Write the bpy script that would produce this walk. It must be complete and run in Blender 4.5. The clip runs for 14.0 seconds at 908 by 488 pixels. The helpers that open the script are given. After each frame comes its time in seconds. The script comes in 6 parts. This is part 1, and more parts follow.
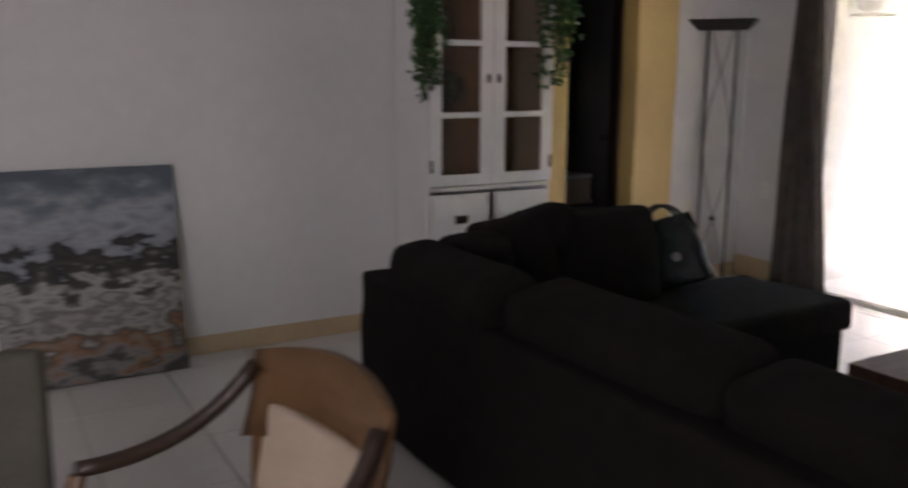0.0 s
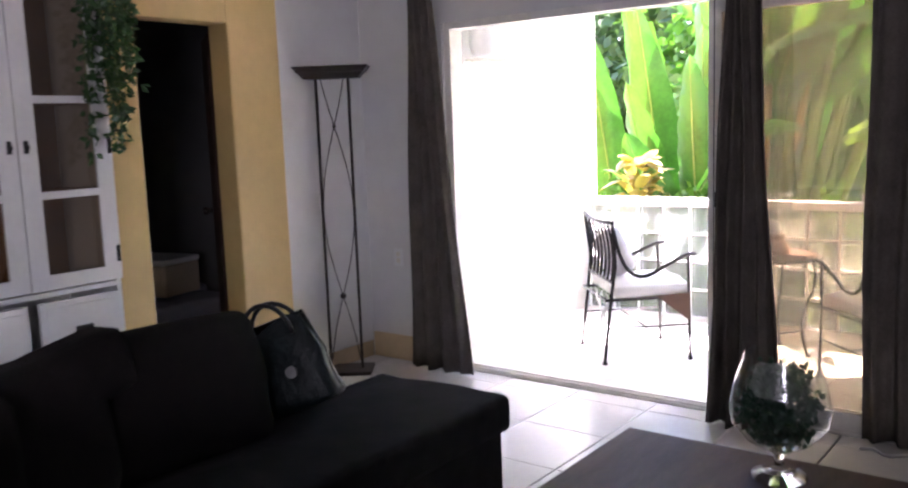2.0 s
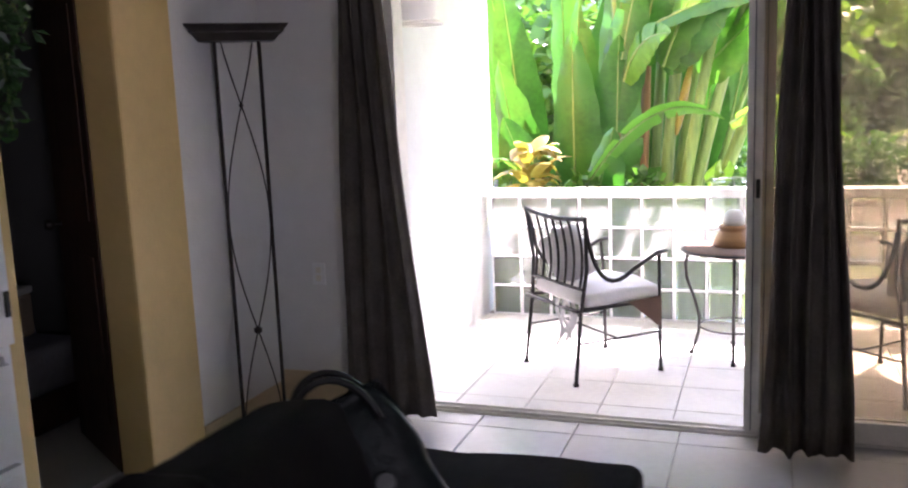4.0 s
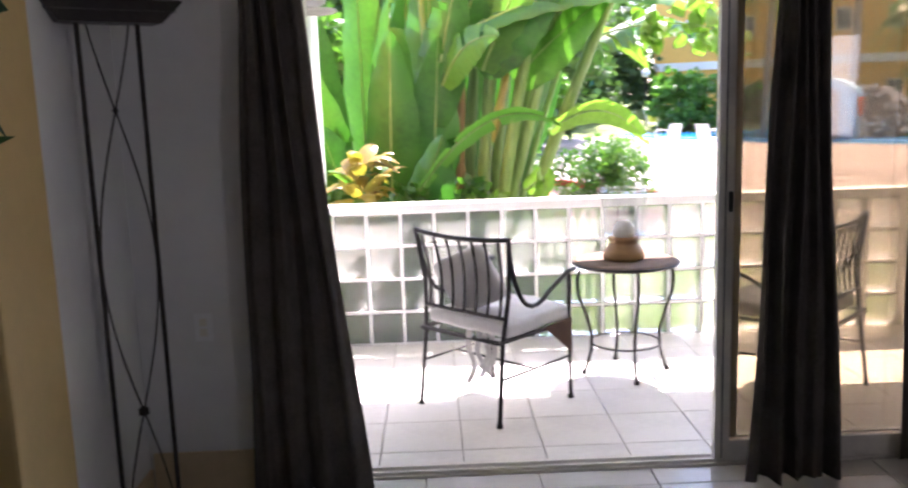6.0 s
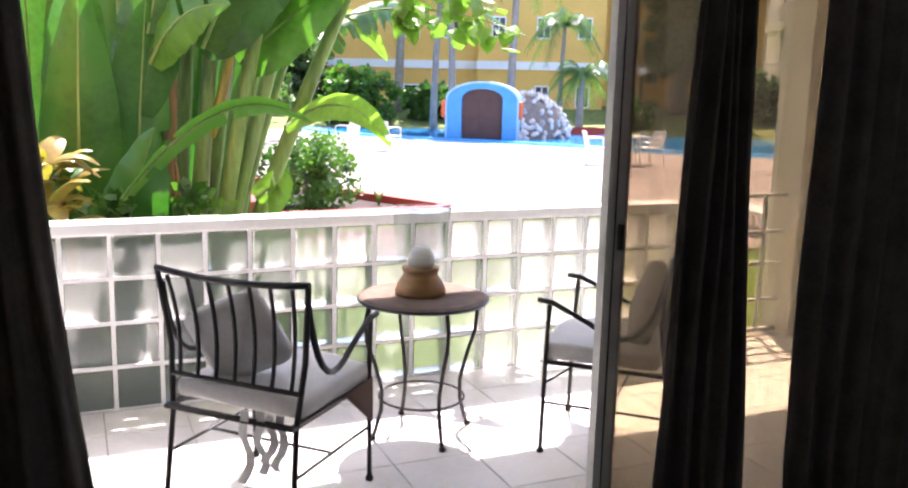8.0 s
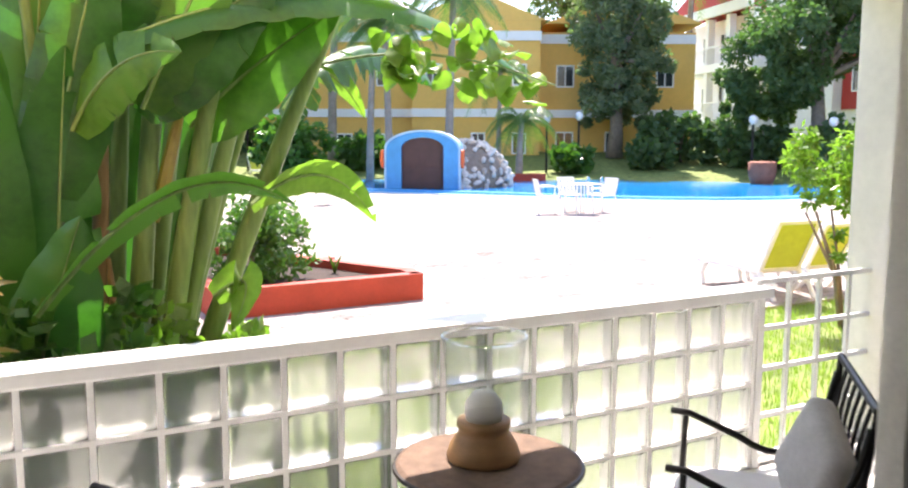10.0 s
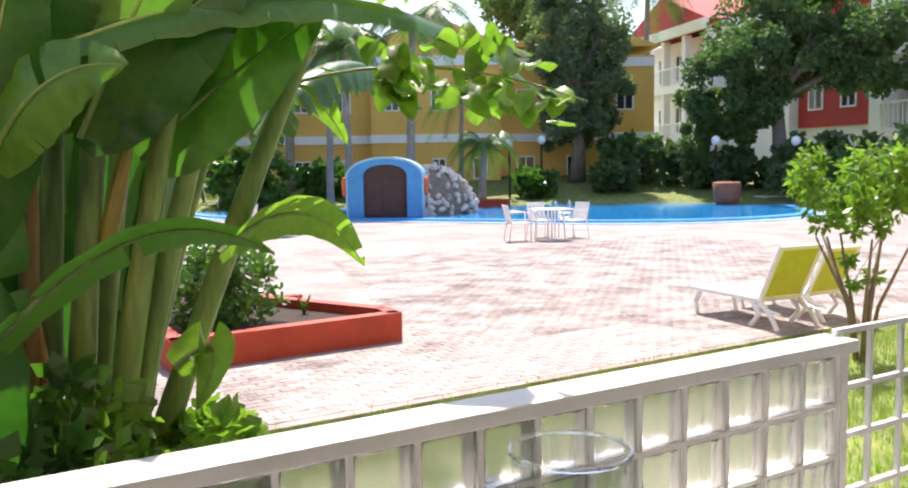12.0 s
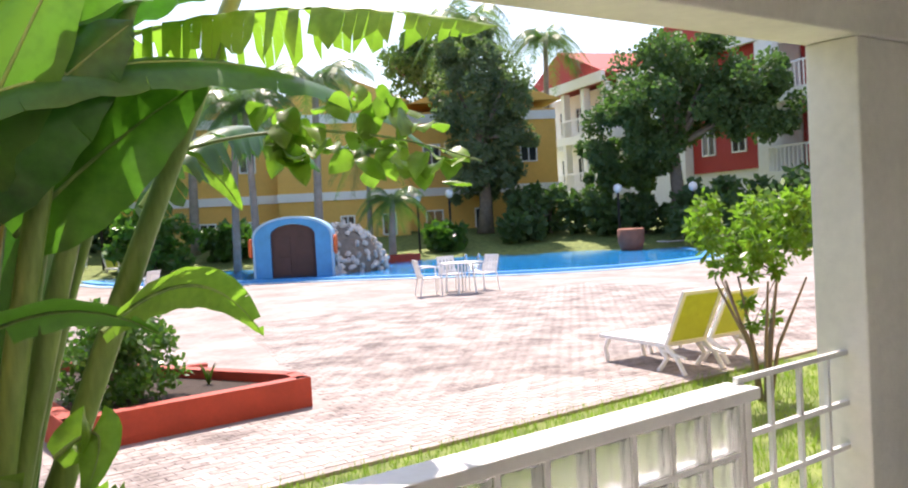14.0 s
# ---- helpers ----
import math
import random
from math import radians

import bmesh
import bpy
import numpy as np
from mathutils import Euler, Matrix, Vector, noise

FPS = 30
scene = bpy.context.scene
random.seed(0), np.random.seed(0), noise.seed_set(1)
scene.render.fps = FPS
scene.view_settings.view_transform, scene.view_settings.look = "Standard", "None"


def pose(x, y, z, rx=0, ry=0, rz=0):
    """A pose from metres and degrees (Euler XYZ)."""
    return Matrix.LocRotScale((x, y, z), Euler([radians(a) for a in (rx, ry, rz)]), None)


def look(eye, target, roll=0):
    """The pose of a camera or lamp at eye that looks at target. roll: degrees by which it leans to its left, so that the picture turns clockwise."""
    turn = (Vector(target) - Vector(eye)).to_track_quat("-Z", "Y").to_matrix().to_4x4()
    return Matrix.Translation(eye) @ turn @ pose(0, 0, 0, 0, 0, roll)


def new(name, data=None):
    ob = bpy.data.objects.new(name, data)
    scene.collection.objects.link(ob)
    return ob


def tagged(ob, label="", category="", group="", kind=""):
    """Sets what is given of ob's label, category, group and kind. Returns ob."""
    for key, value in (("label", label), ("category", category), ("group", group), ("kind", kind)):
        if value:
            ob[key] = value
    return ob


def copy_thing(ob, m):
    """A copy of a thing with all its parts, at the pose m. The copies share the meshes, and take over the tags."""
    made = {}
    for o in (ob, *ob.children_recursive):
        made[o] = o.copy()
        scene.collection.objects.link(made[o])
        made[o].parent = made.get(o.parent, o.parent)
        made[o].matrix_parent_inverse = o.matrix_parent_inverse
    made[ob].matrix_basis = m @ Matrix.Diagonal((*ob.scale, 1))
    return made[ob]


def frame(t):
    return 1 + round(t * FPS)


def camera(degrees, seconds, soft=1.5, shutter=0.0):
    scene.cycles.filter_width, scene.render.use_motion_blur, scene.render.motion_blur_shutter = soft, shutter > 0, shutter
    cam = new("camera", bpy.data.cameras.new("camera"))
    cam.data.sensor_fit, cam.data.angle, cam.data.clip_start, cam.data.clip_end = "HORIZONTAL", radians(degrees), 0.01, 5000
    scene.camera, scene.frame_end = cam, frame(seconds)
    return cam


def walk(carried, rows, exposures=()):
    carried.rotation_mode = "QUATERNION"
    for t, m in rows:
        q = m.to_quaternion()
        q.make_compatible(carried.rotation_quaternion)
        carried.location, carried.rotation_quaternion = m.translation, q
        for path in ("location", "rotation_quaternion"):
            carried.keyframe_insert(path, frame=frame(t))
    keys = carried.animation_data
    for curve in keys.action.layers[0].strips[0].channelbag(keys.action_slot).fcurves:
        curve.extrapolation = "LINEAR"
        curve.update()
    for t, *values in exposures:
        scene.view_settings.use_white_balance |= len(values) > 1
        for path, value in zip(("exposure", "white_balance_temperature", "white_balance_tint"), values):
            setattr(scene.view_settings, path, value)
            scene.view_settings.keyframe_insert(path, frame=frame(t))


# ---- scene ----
cam = camera(55.2, 14.0, soft=2.1, shutter=0.5)
PATH = [
    (0, (3.982, -6.932, 1.469), (2.273, -5.966, 1.084), 0.2),
    (0.5, (3.906, -6.7, 1.456), (2.357, -5.499, 1.062), 0.3),
    (1, (3.775, -6.516, 1.439), (2.376, -5.132, 1.079), -0.3),
    (1.5, (3.543, -6.301, 1.453), (2.248, -4.808, 1.144), -1.8),
    (2, (3.293, -6.045, 1.47), (2.085, -4.474, 1.199), -2.1),
    (2.5, (2.945, -5.862, 1.455), (1.84, -4.215, 1.193), -0.9),
    (3, (2.588, -5.71, 1.441), (1.683, -3.957, 1.113), -1.6),
    (3.2, (2.477, -5.665, 1.436), (1.596, -3.898, 1.117), -1.9),
    (4.3, (1.450, -5.715, 1.462), (0.890, -3.815, 1.145), -2.2),
    (4.95, (0.925, -5.575, 1.485), (0.565, -3.63, 1.178), -2.2),
    (5.5, (0.877, -5.262, 1.484), (0.652, -3.297, 1.186), -2.1),
    (6, (0.618, -5.235, 1.49), (0.662, -3.263, 1.162), -1.9),
    (6.5, (0.442, -5.032, 1.47), (0.744, -3.085, 1.125), -0.1),
    (7, (0.329, -4.746, 1.499), (0.858, -2.849, 1.153), 0.7),
    (7.5, (0.28, -4.412, 1.493), (1.019, -2.589, 1.132), 0.9),
    (8, (0.284, -4.079, 1.487), (1.078, -2.277, 1.138), 1.4),
    (8.2, (0.253, -4.017, 1.537), (1.062, -2.218, 1.211), 2.1),
    (10.3, (0.391, -2.66, 1.568), (1.363, -0.928, 1.332), -0.4),
    (10.5, (0.408, -2.571, 1.564), (1.402, -0.85, 1.336), -0.6),
    (11, (0.482, -2.377, 1.593), (1.524, -0.682, 1.395), -0.5),
    (11.5, (0.526, -2.186, 1.594), (1.563, -0.484, 1.421), -0.7),
    (12, (0.532, -2.052, 1.582), (1.562, -0.348, 1.395), -1.0),
    (12.5, (0.588, -2.021, 1.604), (1.666, -0.347, 1.419), -1.4),
    (13, (0.619, -2.029, 1.604), (1.756, -0.39, 1.46), -1.9),
    (13.5, (0.626, -2.033, 1.614), (1.803, -0.419, 1.524), -2.5),
    (14, (0.621, -2.018, 1.613), (1.825, -0.423, 1.543), -3.1),
]
walk(cam, [(t, look(eye, target, roll)) for t, eye, target, roll in PATH],
     exposures=[(0, 3.48, 6800, 28), (0.5, 3.5, 6650, 30), (1.0, 3.75, 6450, 32), (2.0, 3.9, 6150, 34), (3.0, 3.7, 6150, 34), (5.5, 2.72, 6250, 30), (7.0, 2.58, 6300, 29), (8.2, 2.1, 6350, 27), (10.3, 1.7, 6800, 20), (11.0, 1.32, 6900, 20), (12.0, 1.06, 6900, 20), (14.0, 1.04, 6950, 21)])

# ---- light ----
SUN_EL, SUN_AZ = radians(58), radians(28)  # azimuth from +y towards +x
world = bpy.data.worlds.new("world")
scene.world = world
world.use_nodes = True
wn = world.node_tree
sky = wn.nodes.new("ShaderNodeTexSky")
sky.sky_type, sky.sun_disc = "NISHITA", False
sky.sun_elevation, sky.sun_rotation = SUN_EL, SUN_AZ
wn.links.new(sky.outputs[0], wn.nodes["Background"].inputs[0])
wn.nodes["Background"].inputs[1].default_value = 0.15
sun_dir = Vector((math.sin(SUN_AZ) * math.cos(SUN_EL), math.cos(SUN_AZ) * math.cos(SUN_EL), math.sin(SUN_EL)))
sun = new("sun", bpy.data.lights.new("sun", "SUN"))
sun.data.energy, sun.data.angle, sun.data.color = 4.3, radians(0.5), (1.0, 0.95, 0.87)
sun.matrix_world = look(sun_dir * 60, (0, 0, 0))
# added fill lamp in an unseen, invented east window behind the walker
side = new("east_fill", bpy.data.lights.new("east_fill", "AREA"))
side.data.shape, side.data.size, side.data.size_y, side.data.energy, side.data.color = "RECTANGLE", 1.25, 1.1, 4.6, (0.92, 0.96, 1.0)
side.matrix_world = look((5.19, -8.55, 1.5), (0.0, -7.2, 1.4))


# ---- materials ----
def mat(name, color, rough=0.6, vary=0.12, scale=6.0, bump=0.0, bump_scale=40.0, metal=0.0, tint=None, spec=0.5, piece=0.0, stretch=(1, 1, 1)):
    """Principled surface with colour variation at two scales and a fine relief."""
    m = bpy.data.materials.new(name)
    m.use_nodes = True
    nt = m.node_tree
    n, l = nt.nodes, nt.links
    b = n["Principled BSDF"]
    b.inputs["Roughness"].default_value = rough
    b.inputs["Metallic"].default_value = metal
    b.inputs["Specular IOR Level"].default_value = spec
    tc = n.new("ShaderNodeTexCoord")
    mp = n.new("ShaderNodeMapping")
    mp.inputs["Scale"].default_value = stretch
    l.new(tc.outputs["Object"], mp.inputs[0])
    big = n.new("ShaderNodeTexNoise")
    big.inputs["Scale"].default_value, big.inputs["Detail"].default_value = scale, 5
    fine = n.new("ShaderNodeTexNoise")
    fine.inputs["Scale"].default_value, fine.inputs["Detail"].default_value = scale * 9, 4
    l.new(mp.outputs[0], big.inputs[0])
    l.new(mp.outputs[0], fine.inputs[0])
    add = n.new("ShaderNodeMath")
    add.operation = "MULTIPLY_ADD"
    l.new(fine.outputs[0], add.inputs[0])
    add.inputs[1].default_value = 0.5
    l.new(big.outputs[0], add.inputs[2])
    if piece:
        info = n.new("ShaderNodeObjectInfo")
        add2 = n.new("ShaderNodeMath")
        add2.operation = "MULTIPLY_ADD"
        l.new(info.outputs["Random"], add2.inputs[0])
        add2.inputs[1].default_value = piece
        l.new(add.outputs[0], add2.inputs[2])
        add = add2
    ramp = n.new("ShaderNodeValToRGB")
    ramp.color_ramp.elements[0].position, ramp.color_ramp.elements[1].position = 0.5, 1.0 + piece
    t = tint or color
    ramp.color_ramp.elements[0].color = (*[max(0, c * (1 - vary)) for c in color], 1)
    ramp.color_ramp.elements[1].color = (*[min(1, c * (1 + vary)) for c in t], 1)
    l.new(add.outputs[0], ramp.inputs[0])
    l.new(ramp.outputs[0], b.inputs["Base Color"])
    if bump:
        tex = n.new("ShaderNodeTexNoise")
        tex.inputs["Scale"].default_value, tex.inputs["Detail"].default_value = bump_scale, 6
        l.new(mp.outputs[0], tex.inputs[0])
        bp = n.new("ShaderNodeBump")
        bp.inputs["Strength"].default_value, bp.inputs["Distance"].default_value = bump, 0.01
        l.new(tex.outputs[0], bp.inputs["Height"])
        l.new(bp.outputs[0], b.inputs["Normal"])
    return m


def thin_glass(name, color, ior=0.04, haze=0.0):
    """Thin clear glass: lets the view through, mirrors more at a slant."""
    m = bpy.data.materials.new(name)
    m.use_nodes = True
    n, l = m.node_tree.nodes, m.node_tree.links
    n.remove(n["Principled BSDF"])
    tr, gl, fr, mx = (n.new(k) for k in ("ShaderNodeBsdfTransparent", "ShaderNodeBsdfGlossy", "ShaderNodeLayerWeight", "ShaderNodeMixShader"))
    tr.inputs[0].default_value = (*color, 1)
    gl.inputs["Roughness"].default_value = 0.02
    pw, ml = n.new("ShaderNodeMath"), n.new("ShaderNodeMath")
    pw.operation, ml.operation = "POWER", "MULTIPLY_ADD"
    pw.inputs[1].default_value = 5.0
    ml.inputs[1].default_value, ml.inputs[2].default_value = 0.6, ior
    l.new(fr.outputs["Facing"], pw.inputs[0])
    l.new(pw.outputs[0], ml.inputs[0])
    l.new(ml.outputs[0], mx.inputs[0])
    l.new(tr.outputs[0], mx.inputs[1])
    l.new(gl.outputs[0], mx.inputs[2])
    last = mx
    if haze:
        # the pane's pale haze, mixed in as an uneven translucent veil
        tl, last, nz = n.new("ShaderNodeBsdfTranslucent"), n.new("ShaderNodeMixShader"), n.new("ShaderNodeTexNoise")
        nz.inputs["Scale"].default_value, nz.inputs["Detail"].default_value = 2.5, 6
        amt = n.new("ShaderNodeMath")
        amt.operation, amt.inputs[1].default_value = "MULTIPLY", haze * 2
        tl.inputs[0].default_value = (0.8, 0.76, 0.68, 1)
        l.new(nz.outputs[0], amt.inputs[0])
        l.new(amt.outputs[0], last.inputs[0])
        l.new(mx.outputs[0], last.inputs[1])
        l.new(tl.outputs[0], last.inputs[2])
    l.new(last.outputs[0], n["Material Output"].inputs[0])
    return m


def glass_mat(name, color, rough=0.0, ior=1.45):
    m = bpy.data.materials.new(name)
    m.use_nodes = True
    b = m.node_tree.nodes["Principled BSDF"]
    b.inputs["Base Color"].default_value = (*color, 1)
    b.inputs["Roughness"].default_value = rough
    b.inputs["Transmission Weight"].default_value = 1.0
    b.inputs["IOR"].default_value = ior
    return m


def leaf_mat(name, color, tint, glow=0.5, rough=0.35):
    """A leaf: glossy on top, lets light through."""
    m = mat(name, color, rough, 0.25, 3.0, tint=tint, piece=0.25)
    nt = m.node_tree
    b, out = nt.nodes["Principled BSDF"], nt.nodes["Material Output"]
    tr = nt.nodes.new("ShaderNodeBsdfTranslucent")
    hue = nt.nodes.new("ShaderNodeMix")
    hue.data_type, hue.blend_type = "RGBA", "MULTIPLY"
    hue.inputs[0].default_value = 1.0
    src = b.inputs["Base Color"].links[0].from_socket
    nt.links.new(src, hue.inputs[6])
    hue.inputs[7].default_value = (1.3, 1.8, 0.65, 1)
    nt.links.new(hue.outputs[2], tr.inputs[0])
    mx = nt.nodes.new("ShaderNodeMixShader")
    mx.inputs[0].default_value = glow
    nt.links.new(b.outputs[0], mx.inputs[1])
    nt.links.new(tr.outputs[0], mx.inputs[2])
    nt.links.new(mx.outputs[0], out.inputs[0])
    return m


M_WALL = mat("white_plaster", (0.74, 0.73, 0.71), 0.75, 0.05, 1.5, 0.15, 60)
M_CREAM = mat("cream_paint", (0.76, 0.72, 0.62), 0.7, 0.05, 1.2, 0.15, 50)
M_YELLOW = mat("yellow_paint", (0.64, 0.455, 0.185), 0.6, 0.08, 2.0, 0.1, 50)
M_BASE = mat("beige_tile", (0.60, 0.46, 0.28), 0.35, 0.1, 3.0)
M_TILE = mat("white_floor_tile", (0.62, 0.61, 0.58), 0.22, 0.07, 2.5, 0.03, 30, piece=0.3)
M_TTILE = mat("terrace_tile", (0.80, 0.78, 0.74), 0.4, 0.09, 3.0, 0.05, 40, piece=0.3)
M_GROUT = mat("grout", (0.34, 0.31, 0.27), 0.9, 0.2, 20)
M_PALEGROUT = mat("pale_grout", (0.50, 0.48, 0.44), 0.9, 0.15, 20)
M_CEIL = mat("ceiling_paint", (0.78, 0.78, 0.76), 0.8, 0.04, 1.0, 0.1, 40)
# bedroom plaster coloured dark to stand for the gloom of the unlit room
M_DARKROOM = mat("unlit_room_plaster", (0.13, 0.125, 0.12), 0.8, 0.06, 1.0)
M_IRON = mat("black_wrought_iron", (0.025, 0.022, 0.02), 0.45, 0.3, 15, 0.2, 80, 0.6)
M_LAMP = mat("dark_bronze", (0.05, 0.04, 0.035), 0.4, 0.3, 12, 0.1, 60, 0.5)
M_SOFA = mat("dark_brown_fabric", (0.0115, 0.0092, 0.0085), 0.95, 0.3, 12, 0.5, 260, spec=0.15)
M_CURT = mat("taupe_curtain_cloth", (0.108, 0.092, 0.077), 0.9, 0.25, 8, 0.3, 220, spec=0.2)
M_CAB = mat("white_cabinet_paint", (0.78, 0.77, 0.75), 0.4, 0.05, 4.0, 0.05, 40)
M_WOOD_IN = mat("light_brown_wood", (0.42, 0.24, 0.13), 0.5, 0.2, 3.0, 0.1, 30, stretch=(1, 1, 6))
M_WOOD_DK = mat("dark_wood", (0.085, 0.047, 0.031), 0.6, 0.3, 3.0, 0.12, 40, spec=0.25, stretch=(6, 1, 1))
M_WOOD_ARM = mat("walnut_wood", (0.035, 0.02, 0.013), 0.4, 0.25, 4.0, 0.1, 40)
M_WOOD_MID = mat("oak_wood", (0.13, 0.066, 0.027), 0.4, 0.25, 4.0, 0.1, 40, stretch=(1, 6, 1))
M_ALU = mat("pale_anodised_aluminium", (0.84, 0.81, 0.75), 0.42, 0.1, 10)
M_CUSH = mat("white_cushion_cloth", (0.72, 0.70, 0.68), 0.9, 0.08, 8, 0.3, 160, spec=0.2)
M_BAG = mat("dark_teal_leather", (0.003, 0.0055, 0.0058), 0.42, 0.6, 14, 0.5, 40, spec=0.4, tint=(0.005, 0.0125, 0.0135))
M_BLACK = mat("black_leather", (0.015, 0.014, 0.014), 0.4, 0.2, 10)
M_SILVER = mat("silver", (0.7, 0.7, 0.68), 0.25, 0.1, 10, metal=1.0)
M_WHITE = mat("white_plastic", (0.8, 0.8, 0.79), 0.4, 0.05, 6)
M_WPAINT = mat("white_gloss_paint", (0.78, 0.78, 0.76), 0.4, 0.06, 5.0, 0.05, 50)
M_CONC = mat("pale_concrete", (0.84, 0.81, 0.73), 0.8, 0.09, 2.0, 0.25, 60)
M_PAVE = mat("pink_pavers", (0.25, 0.211, 0.192), 0.85, 0.22, 1.1, 0.5, 26, tint=(0.35, 0.304, 0.28))
M_PAVER = mat("pink_paver_brick", (0.20, 0.166, 0.15), 0.85, 0.35, 2.2, 0.5, 60, tint=(0.36, 0.312, 0.287), piece=0.3)
M_GRASS = mat("lawn", (0.10, 0.16, 0.03), 0.9, 0.4, 5.0, 0.6, 60, tint=(0.17, 0.21, 0.05))
M_SOIL = mat("garden_soil", (0.04, 0.025, 0.017), 0.95, 0.4, 8, 0.7, 30)
M_RED = mat("red_painted_concrete", (0.38, 0.045, 0.02), 0.65, 0.15, 3.0, 0.15, 40)
M_BLUE = mat("blue_paint", (0.05, 0.33, 0.66), 0.5, 0.12, 3.0, 0.1, 40)
M_PBLUE = mat("pool_tile_blue", (0.03, 0.30, 0.62), 0.3, 0.15, 2.0)
M_LBLUE = mat("pool_rim_pale_blue", (0.35, 0.60, 0.78), 0.5, 0.12, 3.0)
M_ROCK = mat("pale_rock", (0.20, 0.175, 0.15), 0.85, 0.5, 6.0, 0.6, 20, tint=(0.46, 0.42, 0.37), piece=0.9)
M_BRN = mat("brown_painted_door", (0.075, 0.04, 0.035), 0.6, 0.2, 3.0)
M_YB = mat("ochre_wall_paint", (0.78, 0.47, 0.12), 0.75, 0.08, 0.6, 0.1, 20)
M_WB = mat("white_facade_paint", (0.84, 0.84, 0.83), 0.75, 0.05, 0.6)
M_REDW = mat("red_facade_paint", (0.43, 0.036, 0.03), 0.7, 0.1, 0.6)
M_WIN = mat("dark_window_glass", (0.03, 0.035, 0.04), 0.12, 0.2, 2.0)
M_TRUNK = mat("grey_bark", (0.20, 0.165, 0.13), 0.9, 0.3, 5.0, 0.6, 30)
M_PALMTRUNK = mat("palm_bark", (0.30, 0.26, 0.22), 0.9, 0.25, 4.0, 0.5, 18)
M_STEM = mat("banana_stem", (0.11, 0.20, 0.05), 0.4, 0.35, 2.2, 0.2, 30, tint=(0.20, 0.28, 0.085), stretch=(2, 2, 0.35))
M_DRYSTEM = mat("dry_brown_sheath", (0.20, 0.12, 0.055), 0.8, 0.35, 3.0, 0.4, 30, stretch=(2, 2, 0.35))
M_BANANA = leaf_mat("banana_leaf", (0.022, 0.088, 0.018), (0.038, 0.125, 0.024), 0.3)
# brighter copy of the banana leaf, its colour stands for sun shining through
M_BRIGHT = leaf_mat("backlit_banana_leaf", (0.05, 0.135, 0.024), (0.078, 0.175, 0.032), 0.4)
M_YLEAF = leaf_mat("yellow_leaf", (0.20, 0.12, 0.025), (0.30, 0.22, 0.05), 0.25)
M_BUSH = leaf_mat("bush_leaf", (0.045, 0.11, 0.02), (0.07, 0.15, 0.03), 0.35)
M_DKLEAF = leaf_mat("dark_tree_leaf", (0.045, 0.085, 0.03), (0.07, 0.12, 0.045), 0.35, 0.65)
M_LTLEAF = leaf_mat("bright_shrub_and_backlit_leaf", (0.10, 0.19, 0.03), (0.16, 0.24, 0.05), 0.5)
M_IVY = leaf_mat("ivy_leaf", (0.028, 0.07, 0.025), (0.045, 0.10, 0.035), 0.2)
M_MOSS = leaf_mat("dark_moss", (0.016, 0.04, 0.026), (0.026, 0.065, 0.042), 0.12)
M_GYLEAF = leaf_mat("grey_green_leaf", (0.085, 0.12, 0.065), (0.12, 0.155, 0.09), 0.35, 0.65)
M_PALM = leaf_mat("palm_frond", (0.06, 0.12, 0.03), (0.09, 0.16, 0.04), 0.3)
M_LIME = mat("lime_mesh_fabric", (0.50, 0.56, 0.06), 0.7, 0.1, 8.0)
M_ORANGE = mat("orange_plastic", (0.75, 0.14, 0.03), 0.5, 0.1, 5)
M_HAT = mat("turned_wood", (0.36, 0.20, 0.08), 0.5, 0.2, 8.0, 0.1, 50, stretch=(1, 1, 5))
M_WAX = mat("white_wax", (0.80, 0.76, 0.70), 0.5, 0.05, 8)
M_MAT = mat("woven_brown_top", (0.16, 0.10, 0.065), 0.85, 0.3, 20, 0.6, 120)
M_CREAMUP = mat("beige_upholstery", (0.50, 0.40, 0.30), 0.9, 0.12, 6, 0.4, 150, spec=0.2)
M_LINEN = mat("lilac_grey_bedding", (0.36, 0.36, 0.42), 0.9, 0.12, 3, 0.3, 60)
M_BLOCK = glass_mat("glass_block", (0.86, 0.865, 0.86), 0.24, 1.45)
# edge coating greyed to hold the shade inside the hollow blocks
M_BLOCKEDGE = mat("shaded_block_edge_coating", (0.17, 0.16, 0.145), 0.7, 0.2, 12)
# translucent white mixed in for the milky haze of the blocks
_n, _l = M_BLOCK.node_tree.nodes, M_BLOCK.node_tree.links
_milk, _mix = _n.new("ShaderNodeBsdfTranslucent"), _n.new("ShaderNodeMixShader")
_milk.inputs[0].default_value = (0.78, 0.78, 0.74, 1)
_mix.inputs[0].default_value = 0.09
_l.new(_n["Principled BSDF"].outputs[0], _mix.inputs[1])
_l.new(_milk.outputs[0], _mix.inputs[2])
_l.new(_mix.outputs[0], _n["Material Output"].inputs[0])
M_PANE = thin_glass("tinted_pane", (0.74, 0.68, 0.59), 0.09)
M_DOORPANE = thin_glass("hazy_tinted_pane", (0.79, 0.735, 0.655), 0.05, 0.04)
M_WATER = mat("pool_water", (0.005, 0.22, 0.55), 0.12, 0.15, 1.2, 0.25, 2.5)


